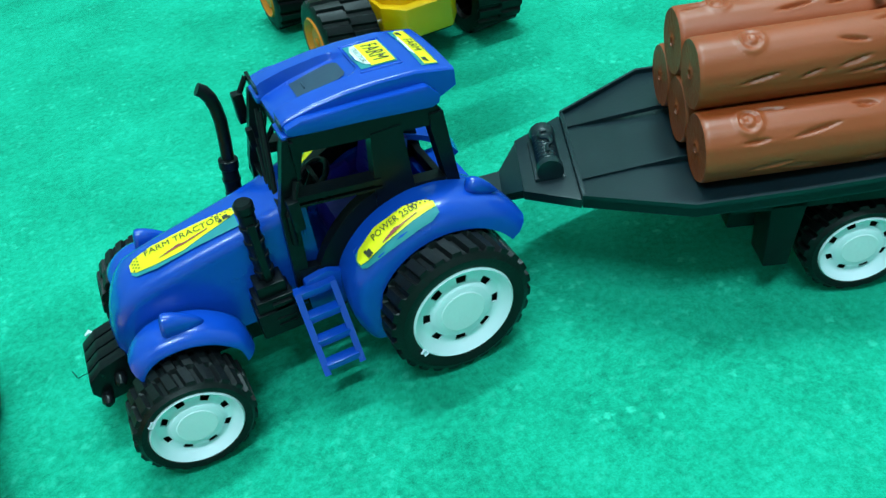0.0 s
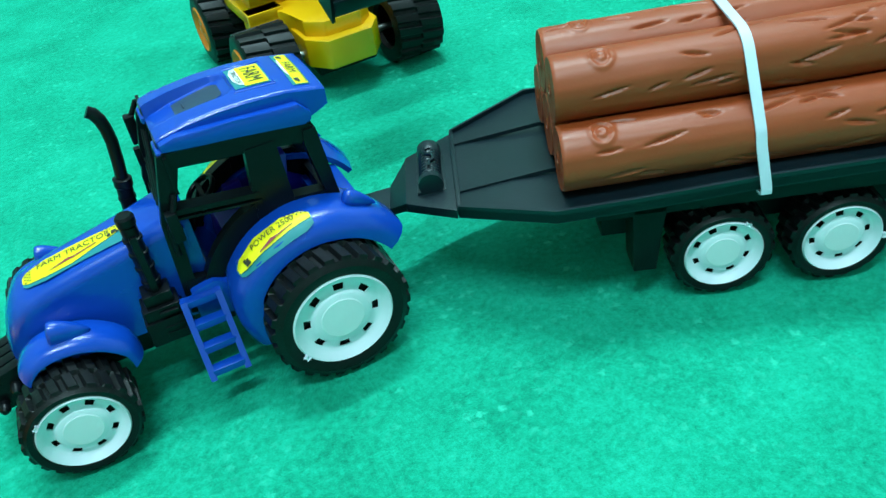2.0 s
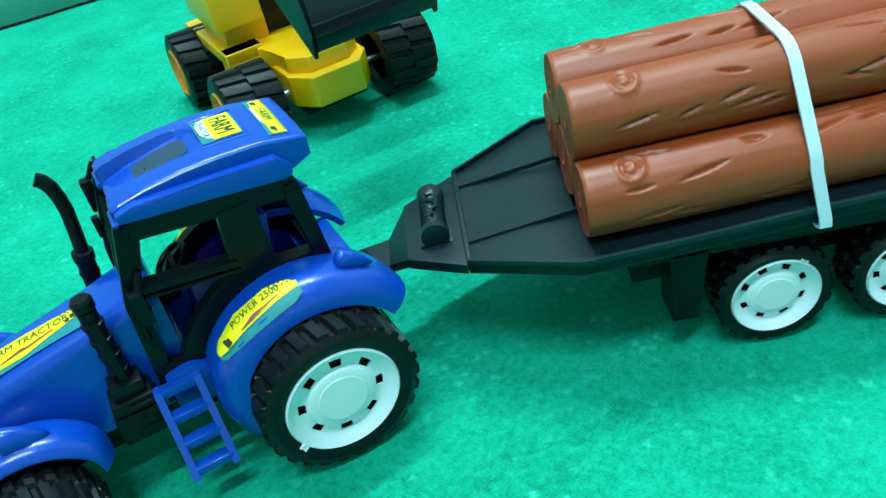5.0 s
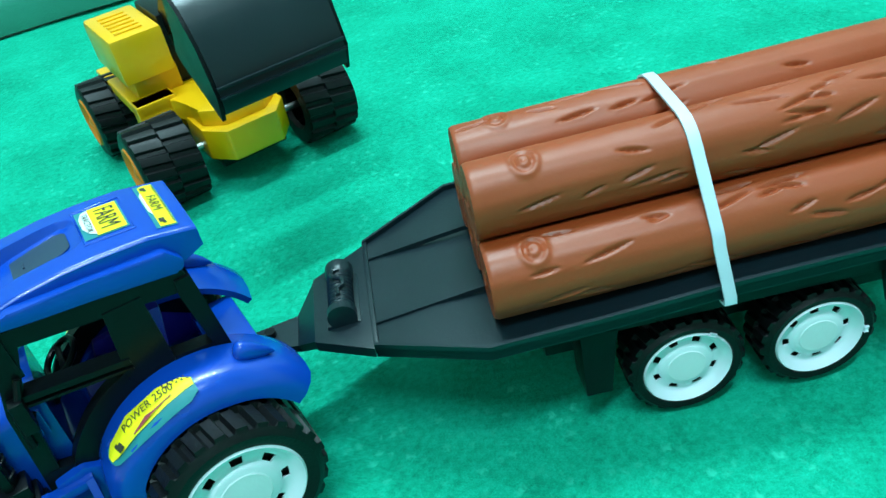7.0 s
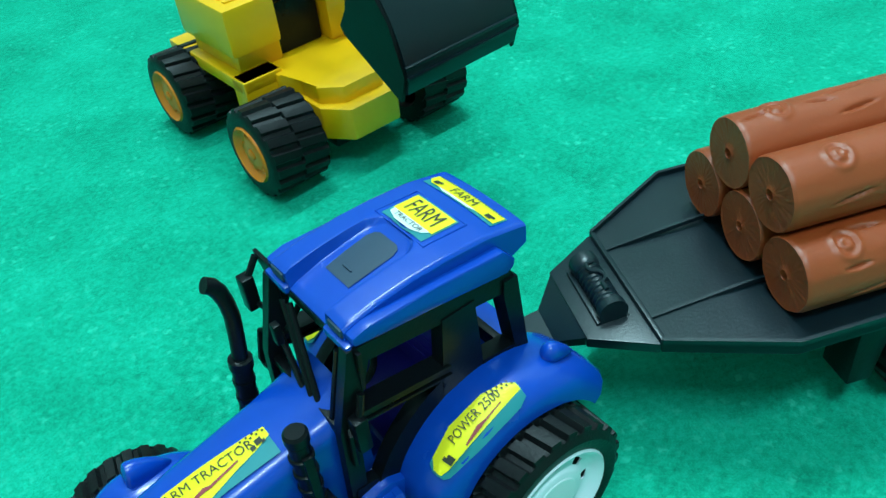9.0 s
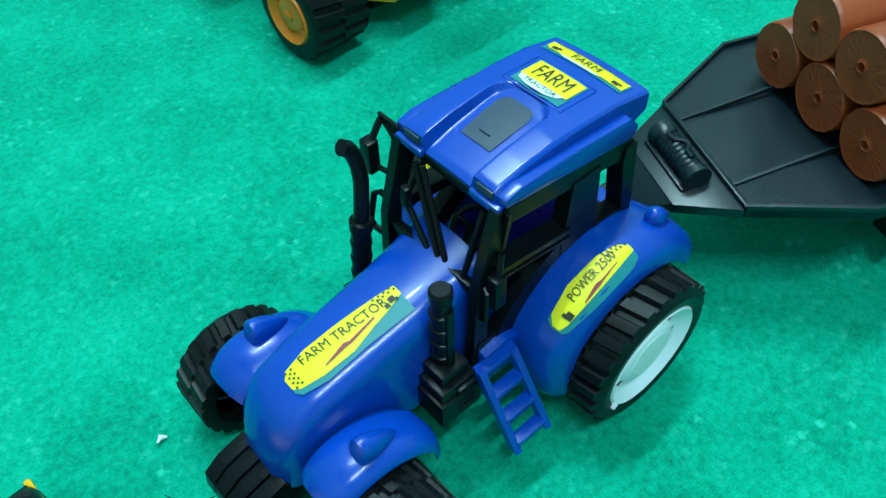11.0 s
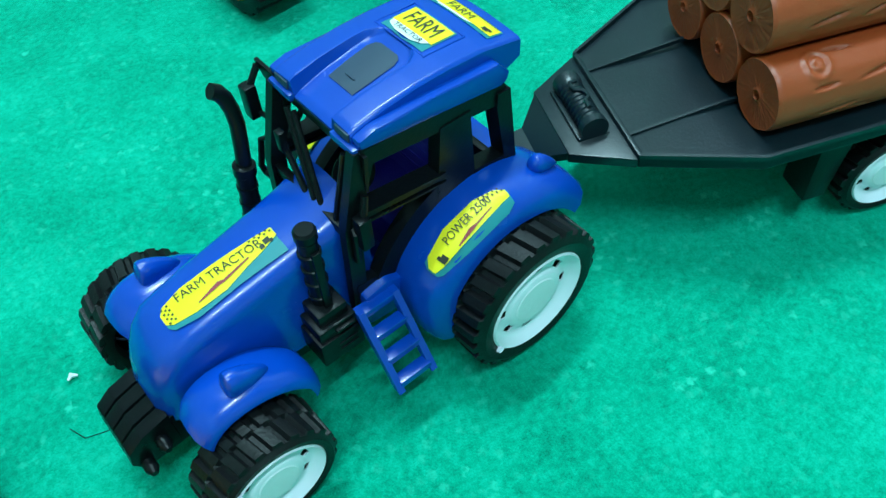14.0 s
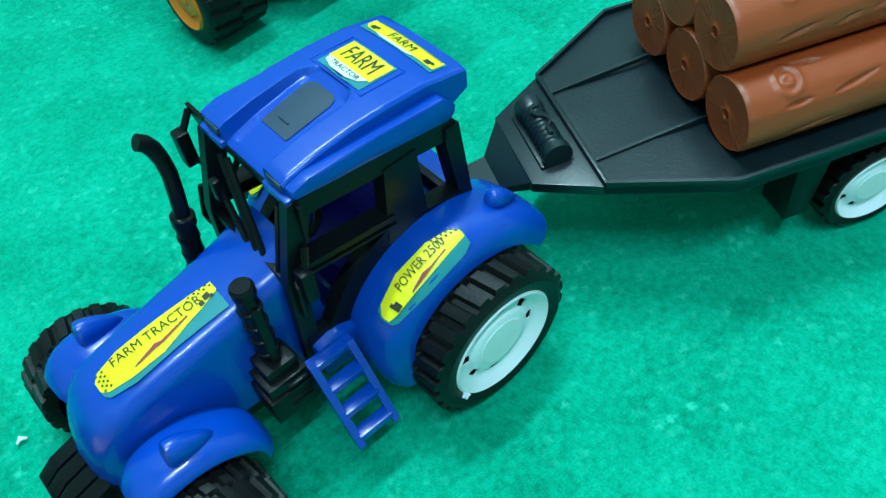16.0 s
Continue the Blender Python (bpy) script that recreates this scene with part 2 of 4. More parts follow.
def build_room():
    bm = bmesh.new()
    bmesh.ops.create_grid(bm, x_segments=150, y_segments=150, size=1)
    for v in bm.verts:
        v.co.x, v.co.y = v.co.x * 15, -8.2 + v.co.y * 15
        v.co.z = 0.035 * (noise.noise(Vector((v.co.x * 0.5, v.co.y * 0.5, 3))) - 0.3) * min(1, max(0, (v.co.y - 1.6) / 2))
        v.co.z += 0.012 * noise.noise(Vector((v.co.x * 1.3, v.co.y * 1.3, 7))) - 0.008
    floor = part("floor", bm, CARPET, None, "bright green felt carpet with short worn pile")
    tagged(floor, category="carpet", kind="structure")
    tagged(part("floor_slab", box(bmesh.new(), -16, 16, -24, 8, -0.6, -0.25), PLASTER, None, "plain floor slab under the carpet"), category="floor", kind="structure")
    flat_wall("wall_north", -16, 16, 7.2, 8.2, 0, 24, PLASTER, "pale painted wall behind the carpet")
    flat_wall("wall_south", -16, 16, -24, -23, 0, 24, PLASTER, "plain pale painted wall")
    flat_wall("wall_west", -16, -15, -23, 7.2, 0, 24, PLASTER, "plain pale painted wall")
    flat_wall("wall_east", 15, 16, -23, 7.2, 0, 24, PLASTER, "plain pale painted wall")
    flat_wall("ceiling", -16, 16, -24, 8.2, 24, 25, CEIL, "plain white ceiling")
    bm = bmesh.new()
    rings = []
    for i in range(41):
        x = -15 + i * 0.75
        yy = 6.78 - 0.13 * (x + 0.4) * max(0, 1 - abs(x) / 10) + 0.04 * math.sin(x * 2.1)
        h = 0.42 + 0.04 * math.sin(x * 1.3)
        rings.append([(x, yy + dy, dz * h) for dy, dz in ((0, 0), (0.0, 0.6), (0.06, 0.95), (0.2, 1.0), (0.32, 0.9), (0.38, 0.0))])
    tagged(part("carpet_edge", loft(bm, rings), BASE, None, "dark green rolled edge of the carpet", 60), category="carpet edge", kind="structure")


build_room()


# ---- wheels ----
def wheel(parent, x, y, z, side, tyre_r, rim_r, width, rim_mat, lugs, name="wheel", turn=0.0, rows=2, hub=True):
    """A toy wheel whose outer face looks along side * y, with its rim at y."""
    w = new(name)
    w.parent, w.empty_display_size = parent, 0.01
    w.matrix_basis = pose(x * U, y * U, z * U, 0, turn, 0)
    s = side
    R, r = tyre_r, rim_r
    n = lugs * 8
    prof = [(r * 0.96, -s * 0.03), (r * 0.98, s * 0.004), (r * 1.03, s * 0.012), ((R + r) / 2, s * 0.016), (R * 0.92, s * 0.006), (R * 0.945, s * 0.0)]
    tread = []
    for row in range(rows):
        o0, o1 = width * row / rows, width * (row + 1) / rows
        tread += [(row, o0 + 0.004), (row, o1 - 0.004)]
    bm = bmesh.new()
    vs = []
    for k in range(n):
        a, line = k * 2 * math.pi / n, []
        for rad, o in prof:
            line.append((rad, o, 0.0))
        for row, o in tread:
            up = ((k + (4 if row % 2 else 0)) % 8) in (0, 1, 2, 3, 4)
            line.append((R if up else R * 0.925, -s * o, 0.6 * (o / width) * 2 * math.pi / lugs))
        line += [(R * 0.9, -s * width, 0.0), (r, -s * width, 0.0), (r * 0.9, -s * (width - 0.03), 0.0)]
        vs.append([bm.verts.new((rad * math.cos(a + sh), o, rad * math.sin(a + sh))) for rad, o, sh in line])
    for k in range(n):
        for j in range(len(vs[0]) - 1):
            bm.faces.new((vs[k][j], vs[(k + 1) % n][j], vs[(k + 1) % n][j + 1], vs[k][j + 1]))
    part("tyre", bm, RUBBER, w, "black moulded tyre with chunky tread", 30)
    prof = [(r, -s * 0.05), (r, s * 0.006), (r * 0.965, s * 0.014), (r * 0.92, s * 0.006), (r * 0.86, -s * 0.014), (r * 0.79, -s * 0.022),
            (r * 0.75, -s * 0.024), (r * 0.69, -s * 0.024), (r * 0.62, -s * 0.021), (r * 0.57, -s * 0.010), (r * 0.53, -s * 0.005), (r * 0.3, -s * 0.002), (0.0001, -s * 0.002)]
    bm = lathe(bmesh.new(), prof, 64, skip=lambda k, j: j in (6, 7) and k % 8 in (0, 1, 2))
    bmesh.ops.solidify(bm, geom=bm.faces[:], thickness=0.006)
    rim = part("rim", bm, rim_mat, w, "", 40)
    part("rim_backing", lathe(bmesh.new(), [(r * 0.98, -s * 0.045), (0.0001, -s * 0.045)], 32), RUBBER, w)
    if hub and rim_mat == WHITE:
        bm = lathe(bmesh.new(), [(r * 0.44, -s * 0.004), (r * 0.42, -s * 0.0005), (r * 0.2, s * 0.0005), (0.0001, s * 0.0005)], 40)
        part("hub_disc", bm, FROST, w)
        bm = bmesh.new()
        box(bm, r * 0.98, r * 1.05, s * 0.0, s * 0.018, -0.012, 0.012, 0.004)
        part("moulding_nub", bm, WHITE, w)
    elif hub:
        bm = bmesh.new()
        for k in range(5):
            a = k * 2 * math.pi / 5
            m = Matrix.Rotation(a, 4, "Y")
            box(bm, r * 0.15, r * 0.8, -0.02, 0.02, -0.02, 0.02, 0.005, m @ Matrix.Translation((0, -s * 0.03, 0)))
        lathe(bm, [(r * 0.2, -s * 0.03), (r * 0.2, s * 0.01), (r * 0.1, s * 0.02), (0.0001, s * 0.02)], 20)
        part("spokes", bm, rim_mat, w)
    return w


# ---- the tractor: nose towards -x, near side at -y ----
def arch_shell(cx, cz, radius, a0, a1, section, steps=28):
    """A mudguard: section of (y, dr) swept about the y axis; radius may vary with the angle."""
    rings = []
    for i in range(steps + 1):
        a = radians(a0 + (a1 - a0) * i / steps)
        R = radius(math.degrees(a))
        rings.append([(cx + (R + dr) * math.cos(a), y, cz + (R + dr) * math.sin(a)) for y, dr in section])
    return loft(bmesh.new(), rings)


def wrap_sticker(name, outline, place, mat, parent, label=""):
    """A thin printed patch: a grid of (u, v) rows between two edges, laid on a surface."""
    bm = bmesh.new()
    cols = [[bm.verts.new(place(u, v0 + (v1 - v0) * k / 4)) for k in range(5)] for u, v0, v1 in outline]
    for a, b in zip(cols, cols[1:]):
        for k in range(4):
            bm.faces.new((a[k], a[k + 1], b[k + 1], b[k]))
    return part(name, bm, mat, parent, label, 60)


def checker(name, rows, place, mat, parent):
    bm = bmesh.new()
    for u, v, d in rows:
        bm.faces.new([bm.verts.new(place(u + a * d, v + b * d)) for a, b in ((0, 0), (1, 0), (1, 1), (0, 1))])
    return part(name, bm, mat, parent)


def hood_top(x):
    xs = [-1.25, -1.22, -1.18, -1.12, -1.0, -0.8, -0.6, -0.5, -0.42]
    zs = [0.42, 0.51, 0.575, 0.63, 0.665, 0.705, 0.745, 0.775, 0.80]
    return float(np.interp(x, xs, zs))


def hood_half(x):
    return float(np.interp(x, [-1.25, -1.225, -1.18, -1.1, -0.9, -0.6, -0.42], [0.075, 0.112, 0.134, 0.146, 0.153, 0.16, 0.172]))


def build_tractor():
    t = root("toy_tractor", "blue plastic toy farm tractor with black cab and yellow stickers", "toy tractor", m=dm(0, 0, 0))
    for s, turn in ((-1, 150), (1, 40)):
        wheel(t, 0, s * 0.568, 0.303, s, 0.303, 0.218, 0.215, WHITE, 26, "rear_wheel", turn)
        wheel(t, -1.074, s * 0.498, 0.226, s, 0.226, 0.174, 0.18, WHITE, 22, "front_wheel", turn + 70)
    # chassis
    bm = bmesh.new()
    box(bm, -1.22, -0.45, -0.12, 0.12, 0.17, 0.34, 0.02)
    box(bm, -0.55, 0.22, -0.17, 0.17, 0.2, 0.42, 0.02)
    rod(bm, (0, -0.5, 0.3), (0, 0.5, 0.3), 0.045)
    rod(bm, (-1.074, -0.44, 0.225), (-1.074, 0.44, 0.225), 0.03)
    part("chassis", bm, BLACK, t)
    bm = bmesh.new()
    rod(bm, (-1.074, -0.46, 0.225), (-1.074, 0.46, 0.225), 0.018)
    part("axle", bm, STEEL, t, "steel axle pin")
    # hood
    xs = [-1.252, -1.245, -1.23, -1.205, -1.17, -1.12, -1.05, -0.95, -0.8, -0.65, -0.55, -0.47, -0.42]
    rings = []
    for x in xs:
        w, top, r = hood_half(x), hood_top(x), 0.075
        bot = 0.30 + (0.02 if x < -1.235 else 0)
        ring = [(x, -w - 0.01, bot), (x, -w - 0.008, bot + (top - r - bot) * 0.5), (x, -w, top - r)]
        for k in range(1, 6):
            a = k * math.pi / 12
            ring.append((x, -w + r * (1 - math.cos(a)), top - r + r * math.sin(a)))
        ring += [(x, -w + r, top + 0.002), (x, -(w - r) * 0.5, top + 0.008), (x, 0, top + 0.01)]
        ring += [(x, -y, z) for _, y, z in ring[-2::-1]]
        rings.append(ring)
    part("hood", loft(bmesh.new(), rings), BLUE, t, "glossy blue bonnet with rounded nose", 50)
    for k in range(3):
        part("hood_vent", box(bmesh.new(), -0.50 + 0.022 * k, -0.49 + 0.022 * k, -0.192, -0.178, 0.64, 0.74, 0.003), BLUE, t)
    # bonnet sticker, wedge-shaped, laid along the top
    def on_hood(u, v, lift=0.004):
        return Vector((u, v, hood_top(u) + 0.010 + lift * 0.7 - 0.9 * v * v))
    wrap_sticker("bonnet_sticker_base", [(-1.095, -0.055, -0.005), (-1.08, -0.075, 0.024), (-1.0, -0.098, 0.036), (-0.85, -0.098, 0.030), (-0.75, -0.104, 0.014), (-0.67, -0.11, -0.002)],
                 lambda u, v: on_hood(u, v), TEAL, t, "teal edge of the bonnet sticker")
    wrap_sticker("bonnet_sticker", [(-1.095, -0.040, 0.0), (-1.075, -0.058, 0.023), (-1.0, -0.078, 0.035), (-0.89, -0.084, 0.030), (-0.8, -0.066, 0.020), (-0.73, -0.056, 0.010), (-0.668, -0.040, -0.002)],
                 lambda u, v: on_hood(u, v, 0.007), STICKER, t, "yellow bonnet sticker")
    letters("FARM TRACTOR", 0.068, lambda u, v: on_hood(-0.875 + u * 0.62, -0.008 + v * 0.72 - 0.07 * u, 0.010), INK, t, "bonnet_lettering", bold=0.0)
    wrap_sticker("bonnet_swoosh", [(-0.98, -0.060, -0.056), (-0.9, -0.056, -0.040), (-0.88, -0.058, -0.048), (-0.78, -0.046, -0.040)], lambda u, v: on_hood(u, v, 0.010), REDINK, t)
    checker("bonnet_checker", [(-1.085 + 0.010 * i, -0.05 + 0.010 * j, 0.007) for i in range(3) for j in range(7) if (i + j) % 2 == 0], lambda u, v: on_hood(u, v, 0.010), INK, t)
    checker("bonnet_checker", [(-0.76 + 0.010 * i, -0.008 + 0.010 * j - 0.001 * i, 0.007) for i in range(9) for j in range(2) if (i + j) % 2 == 0], lambda u, v: on_hood(u, v, 0.010), INK, t)
    checker("bonnet_emblem", [(-0.715, -0.046, 0.022), (-0.735, -0.052, 0.016), (-0.697, -0.050, 0.012)], lambda u, v: on_hood(u, v, 0.010), INK, t)
    # mudguards
    for s in (-1, 1):
        sec = [(s * y, d) for y, d in ((0.165, -0.03), (0.21, -0.004), (0.27, 0.003), (0.315, 0.0), (0.345, -0.014), (0.362, -0.036), (0.364, -0.046), (0.354, -0.046), (0.34, -0.03), (0.31, -0.018), (0.21, -0.02), (0.165, -0.045))]
        g = part("front_mudguard", arch_shell(-1.045, 0.225, lambda a: 0.306 - 0.03 * max(0, (a - 100) / 28) ** 2 - 0.02 * max(0, (35 - a) / 15), 20, 128, sec), BLUE, t, "blue front mudguard with moulded lamp", 50)
        rings = []
        for x, r in ((-1.066, 0.002), (-1.065, 0.026), (-1.058, 0.038), (-1.045, 0.042), (-1.02, 0.041), (-0.99, 0.036), (-0.955, 0.026), (-0.925, 0.012), (-0.915, 0.002)):
            zc = 0.553 - max(0, x + 1.058) * 0.30
            rings.append([(x + 0.25 * r * math.sin(k * math.pi / 8), s * 0.285 + r * math.cos(k * math.pi / 8), zc + r * 1.35 * math.sin(k * math.pi / 8)) for k in range(16)])
        part("moulded_lamp", loft(bmesh.new(), rings), BLUE, g, "", 50)
        sec = [(s * y, d) for y, d in ((0.17, -0.015), (0.24, 0.0), (0.33, 0.006), (0.39, 0.0), (0.425, -0.022), (0.45, -0.06), (0.455, -0.10), (0.44, -0.10), (0.43, -0.06), (0.40, -0.03), (0.33, -0.024), (0.17, -0.04))]
        g = part("rear_mudguard", arch_shell(0, 0.30, lambda a: 0.412 - 0.055 * max(0, (a - 150) / 45) + 0.02 * max(0, (75 - a) / 45), 28, 197, sec, 40), BLUE, t, "blue rear mudguard with moulded lamp", 50)
        rings = []
        for k, (d, r) in enumerate(((-0.04, 0.003), (-0.036, 0.022), (-0.02, 0.032), (0.0, 0.034), (0.03, 0.03), (0.07, 0.02), (0.11, 0.003))):
            cx, cz = 0.205 + d * 0.85, 0.69 - d * 0.55
            rings.append([(cx + r * 0.5 * math.sin(q * math.pi / 7), s * 0.34 + r * math.cos(q * math.pi / 7), cz + r * math.sin(q * math.pi / 7)) for q in range(14)])
        part("moulded_lamp", loft(bmesh.new(), rings), BLUE, g, "", 50)

        def on_guard(u, v, lift=0.004, s=s):
            a = radians(113 - u)
            yy = 0.362 + v
            R = 0.412 + float(np.interp(yy, [0.24, 0.33, 0.39, 0.425, 0.45, 0.455], [0.0, 0.006, 0.0, -0.022, -0.06, -0.10])) + 0.007 + lift * 0.75
            return Vector((R * math.cos(a), s * yy, 0.30 + R * math.sin(a)))

        wrap_sticker("mudguard_sticker_base", [(-27, 0.005, 0.045), (-25, -0.018, 0.058), (-8, -0.033, 0.076), (10, -0.028, 0.078), (20, -0.012, 0.074), (25, 0.012, 0.062)],
                     on_guard, TEAL, g, "teal edge of the mudguard sticker")
        wrap_sticker("mudguard_sticker", [(-26, 0.007, 0.036), (-22, -0.017, 0.046), (-8, -0.031, 0.054), (10, -0.026, 0.052), (20, -0.010, 0.044), (24.5, 0.014, 0.04)],
                     lambda u, v: on_guard(u, v, 0.007), STICKER, g, "yellow mudguard sticker")
        letters("POWER 2500", 0.044, lambda u, v: on_guard(2 + (u if s < 0 else -u) * 112, (0.008 - v * 1.05) if s < 0 else (0.008 + v * 1.05), 0.010), INK, g, "mudguard_lettering", bold=0.0)
        wrap_sticker("mudguard_swoosh", [(-9, 0.046, 0.050), (0, 0.036, 0.048), (4, 0.040, 0.045), (14, 0.034, 0.037)], lambda u, v: on_guard(u, v, 0.010), REDINK, g)
        checker("mudguard_emblem", [(-22, 0.012, 0.028), (-22, 0.0, 0.014)], lambda u, v: on_guard(-20 + (u + 22) * 130, 0.015 + v * 0.8, 0.010), INK, g)
        checker("mudguard_checker", [(i * 0.012, j * 0.012, 0.008) for i in range(10) for j in range(2) if (i + j) % 2 == 0], lambda u, v: on_guard(12 + u * 100, -0.020 + v + u * 0.12, 0.010), INK, g)
    # blue body under the cab, step and floor
    bm = bmesh.new()
    prism(bm, [(-0.52, 0.33), (-0.3, 0.30), (-0.3, 0.44), (-0.42, 0.50), (-0.52, 0.48)], -0.27, 0.27, 0.015)
    box(bm, -0.45, 0.22, -0.21, 0.21, 0.40, 0.46, 0.01)
    box(bm, 0.12, 0.3, -0.2, 0.2, 0.36, 0.56, 0.03)
    part("body", bm, BLUE, t)
    seat = part("seat", prism(bmesh.new(), [(-0.33, 0.46), (-0.07, 0.46), (-0.06, 0.62), (-0.31, 0.60)], -0.15, 0.15, 0.02), DEEP, t, "dark blue moulded driver's seat")
    part("backrest", prism(bmesh.new(), [(-0.12, 0.60), (-0.02, 0.60), (0.03, 0.89), (-0.04, 0.90)], -0.17, 0.17, 0.02), DEEP, seat)
    for y in (-0.15, 0.15):
        part("armrest", prism(bmesh.new(), [(-0.25, 0.59), (-0.15, 0.59), (-0.15, 0.67), (-0.23, 0.66)], y - 0.02, y + 0.02, 0.01), DEEP, seat)
    for k in range(6):
        z = 0.66 + 0.035 * k
        x = -0.112 + (z - 0.60) * 0.27
        part("backrest_rib", box(bmesh.new(), x - 0.008, x + 0.012, -0.08, 0.08, z, z + 0.014, 0.004), DEEP, seat)
    for s in (-1, 1):
        bm = bmesh.new()
        arc = [(0.40 * math.cos(radians(a)), 0.30 + 0.40 * math.sin(radians(a))) for a in range(175, 55, -10)]
        prism(bm, arc + [(0.15, 0.42), (-0.3, 0.42)], s * 0.19, s * 0.2)
        part("wheel_housing", bm, DEEP, t)
    bm = bmesh.new()
    tube(bm, [(-0.42, 0, 0.6), (-0.33, 0, 0.76)], 0.018, 10)
    pts = [Vector((-0.33, 0, 0.76)) + 0.075 * (math.cos(a) * Vector((0, 1, 0)) + math.sin(a) * Vector((0.8, 0, 0.5))) for a in [k * math.pi / 10 for k in range(21)]]
    tube(bm, pts, 0.012, 8)
    box(bm, -0.34, -0.32, -0.07, 0.07, 0.752, 0.768, 0.004)
    part("steering_wheel", bm, BLACK, t)
    # cab frame
    for s in (-1, 1):
        y0, y1 = s * 0.195, s * 0.232
        bm = bmesh.new()
        arch = [(0.41 * math.cos(radians(a)), 0.30 + 0.41 * math.sin(radians(a))) for a in range(172, 98, -6)]
        outer = [(0.485 * math.cos(radians(a)), 0.30 + 0.485 * math.sin(radians(a))) for a in range(104, 176, 6)]
        for k, pts in enumerate(([(-0.545, 0.40), (-0.49, 0.40), (-0.465, 0.80), (-0.388, 1.02), (-0.40, 1.085), (-0.45, 1.085), (-0.525, 0.80)],
                    [(-0.545, 0.36), (-0.33, 0.33), (-0.33, 0.42), (-0.35, 0.488), (-0.47, 0.517), (-0.52, 0.52)],
                    [(-0.43, 1.03), (-0.384, 1.02), (-0.14, 0.985), (0.13, 0.945), (0.15, 0.99), (0.13, 1.03), (-0.43, 1.09)],
                    arch + outer,
                    [(-0.165, 0.69), (0.0, 0.70), (-0.015, 1.0), (-0.138, 1.0)],
                    [(-0.02, 0.66), (0.19, 0.52), (0.165, 0.705), (0.0, 0.728)],
                    [(0.13, 0.71), (0.15, 0.52), (0.205, 0.50), (0.152, 1.0), (0.1, 1.0), (0.095, 0.945)],
                    [(-0.47, 0.835), (-0.13, 0.785), (-0.13, 0.808), (-0.47, 0.858)],
                    [(-0.46, 0.812), (-0.13, 0.763), (-0.13, 0.772), (-0.46, 0.821)])):
            prism(bm, pts, y0 - s * 0.0025 * k, y1 + s * 0.0025 * k)
        part("side_frame", bm, BLACK, t, "black cab side frame")
    bm = bmesh.new()
    for z0, z1, x0 in ((0.735, 0.775, -0.50), (1.045, 1.08, -0.418)):
        box(bm, x0 - 0.015, x0 + 0.015, -0.2, 0.2, z0, z1, 0.004)
    for a, b in (((-0.50, -0.06, 0.77), (-0.445, 0.10, 1.04)), ((-0.505, -0.03, 0.77), (-0.45, 0.13, 1.04)), ((-0.505, 0.02, 0.775), (-0.48, 0.16, 0.90)), ((-0.50, -0.14, 0.77), (-0.445, -0.17, 1.05)), ((-0.44, 0.19, 0.86), (-0.30, 0.19, 1.03))):
        rod(bm, a, b, 0.011, 8)
    box(bm, -0.515, -0.49, 0.10, 0.13, 0.90, 0.98, 0.004)
    part("windscreen_frame", bm, BLACK, t, "black windscreen frame with wipers")
    part("rear_rail", box(bmesh.new(), 0.15, 0.18, -0.2, 0.2, 0.52, 0.62, 0.004), BLACK, t)
    part("rear_rail", box(bmesh.new(), 0.12, 0.15, -0.2, 0.2, 0.95, 1.03, 0.004), BLACK, t)
    # mirrors and grab rails
    for s in (-1, 1):
        bm = bmesh.new()
        zc, xc, yc = (0.97, -0.478, 0.312) if s > 0 else (0.80, -0.47, 0.262)
        box(bm, xc - 0.03, xc + 0.015, s * yc - 0.024, s * yc + 0.024, zc - 0.065, zc + 0.065, 0.008)
        rod(bm, (xc, s * yc, zc - 0.045), (-0.46, s * 0.21, zc - 0.045), 0.010, 8)
        rod(bm, (xc, s * yc, zc + 0.05), (xc + 0.045, s * yc, zc + 0.118) if s > 0 else (xc + 0.03, s * 0.24, zc + 0.12), 0.012, 8)
        tri = [(s * 0.19, 1.10), (s * 0.33, 1.10), (s * 0.32, 1.08), (s * 0.19, 0.97)] if s > 0 else [(s * 0.19, 1.08), (s * 0.255, 1.08), (s * 0.235, 0.92), (s * 0.215, 0.90)]
        vs0 = [bm.verts.new((-0.43, y, z)) for y, z in tri]
        vs1 = [bm.verts.new((-0.417, y, z)) for y, z in tri]
        bm.faces.new(vs0)
        bm.faces.new(vs1[::-1])
        for q in range(4):
            bm.faces.new((vs0[q], vs1[q], vs1[(q + 1) % 4], vs0[(q + 1) % 4]))
        part("mirror", bm, BLACK, t, "black moulded side mirror")
    for s in (1, -1):
        bm = bmesh.new()
        tube(bm, [(-0.47, s * 0.21, 0.80), (-0.478, s * 0.29, 0.815), (-0.49, s * 0.31, 0.80), (-0.515, s * 0.31, 0.69), (-0.512, s * 0.295, 0.665), (-0.50, s * 0.21, 0.66)] if s > 0 else
             [(-0.49, s * 0.22, 0.80), (-0.50, s * 0.245, 0.79), (-0.505, s * 0.245, 0.66), (-0.50, s * 0.22, 0.65)], 0.012, 8)
        part("grab_rail", bm, BLACK, t)
    # roof: a bowed shell with a sunken channel that runs forward from the hatch
    ex, ez = [-0.43, -0.41, -0.316, -0.19, -0.07, 0.08, 0.229, 0.235], [1.132, 1.142, 1.160, 1.171, 1.171, 1.161, 1.130, 1.126]

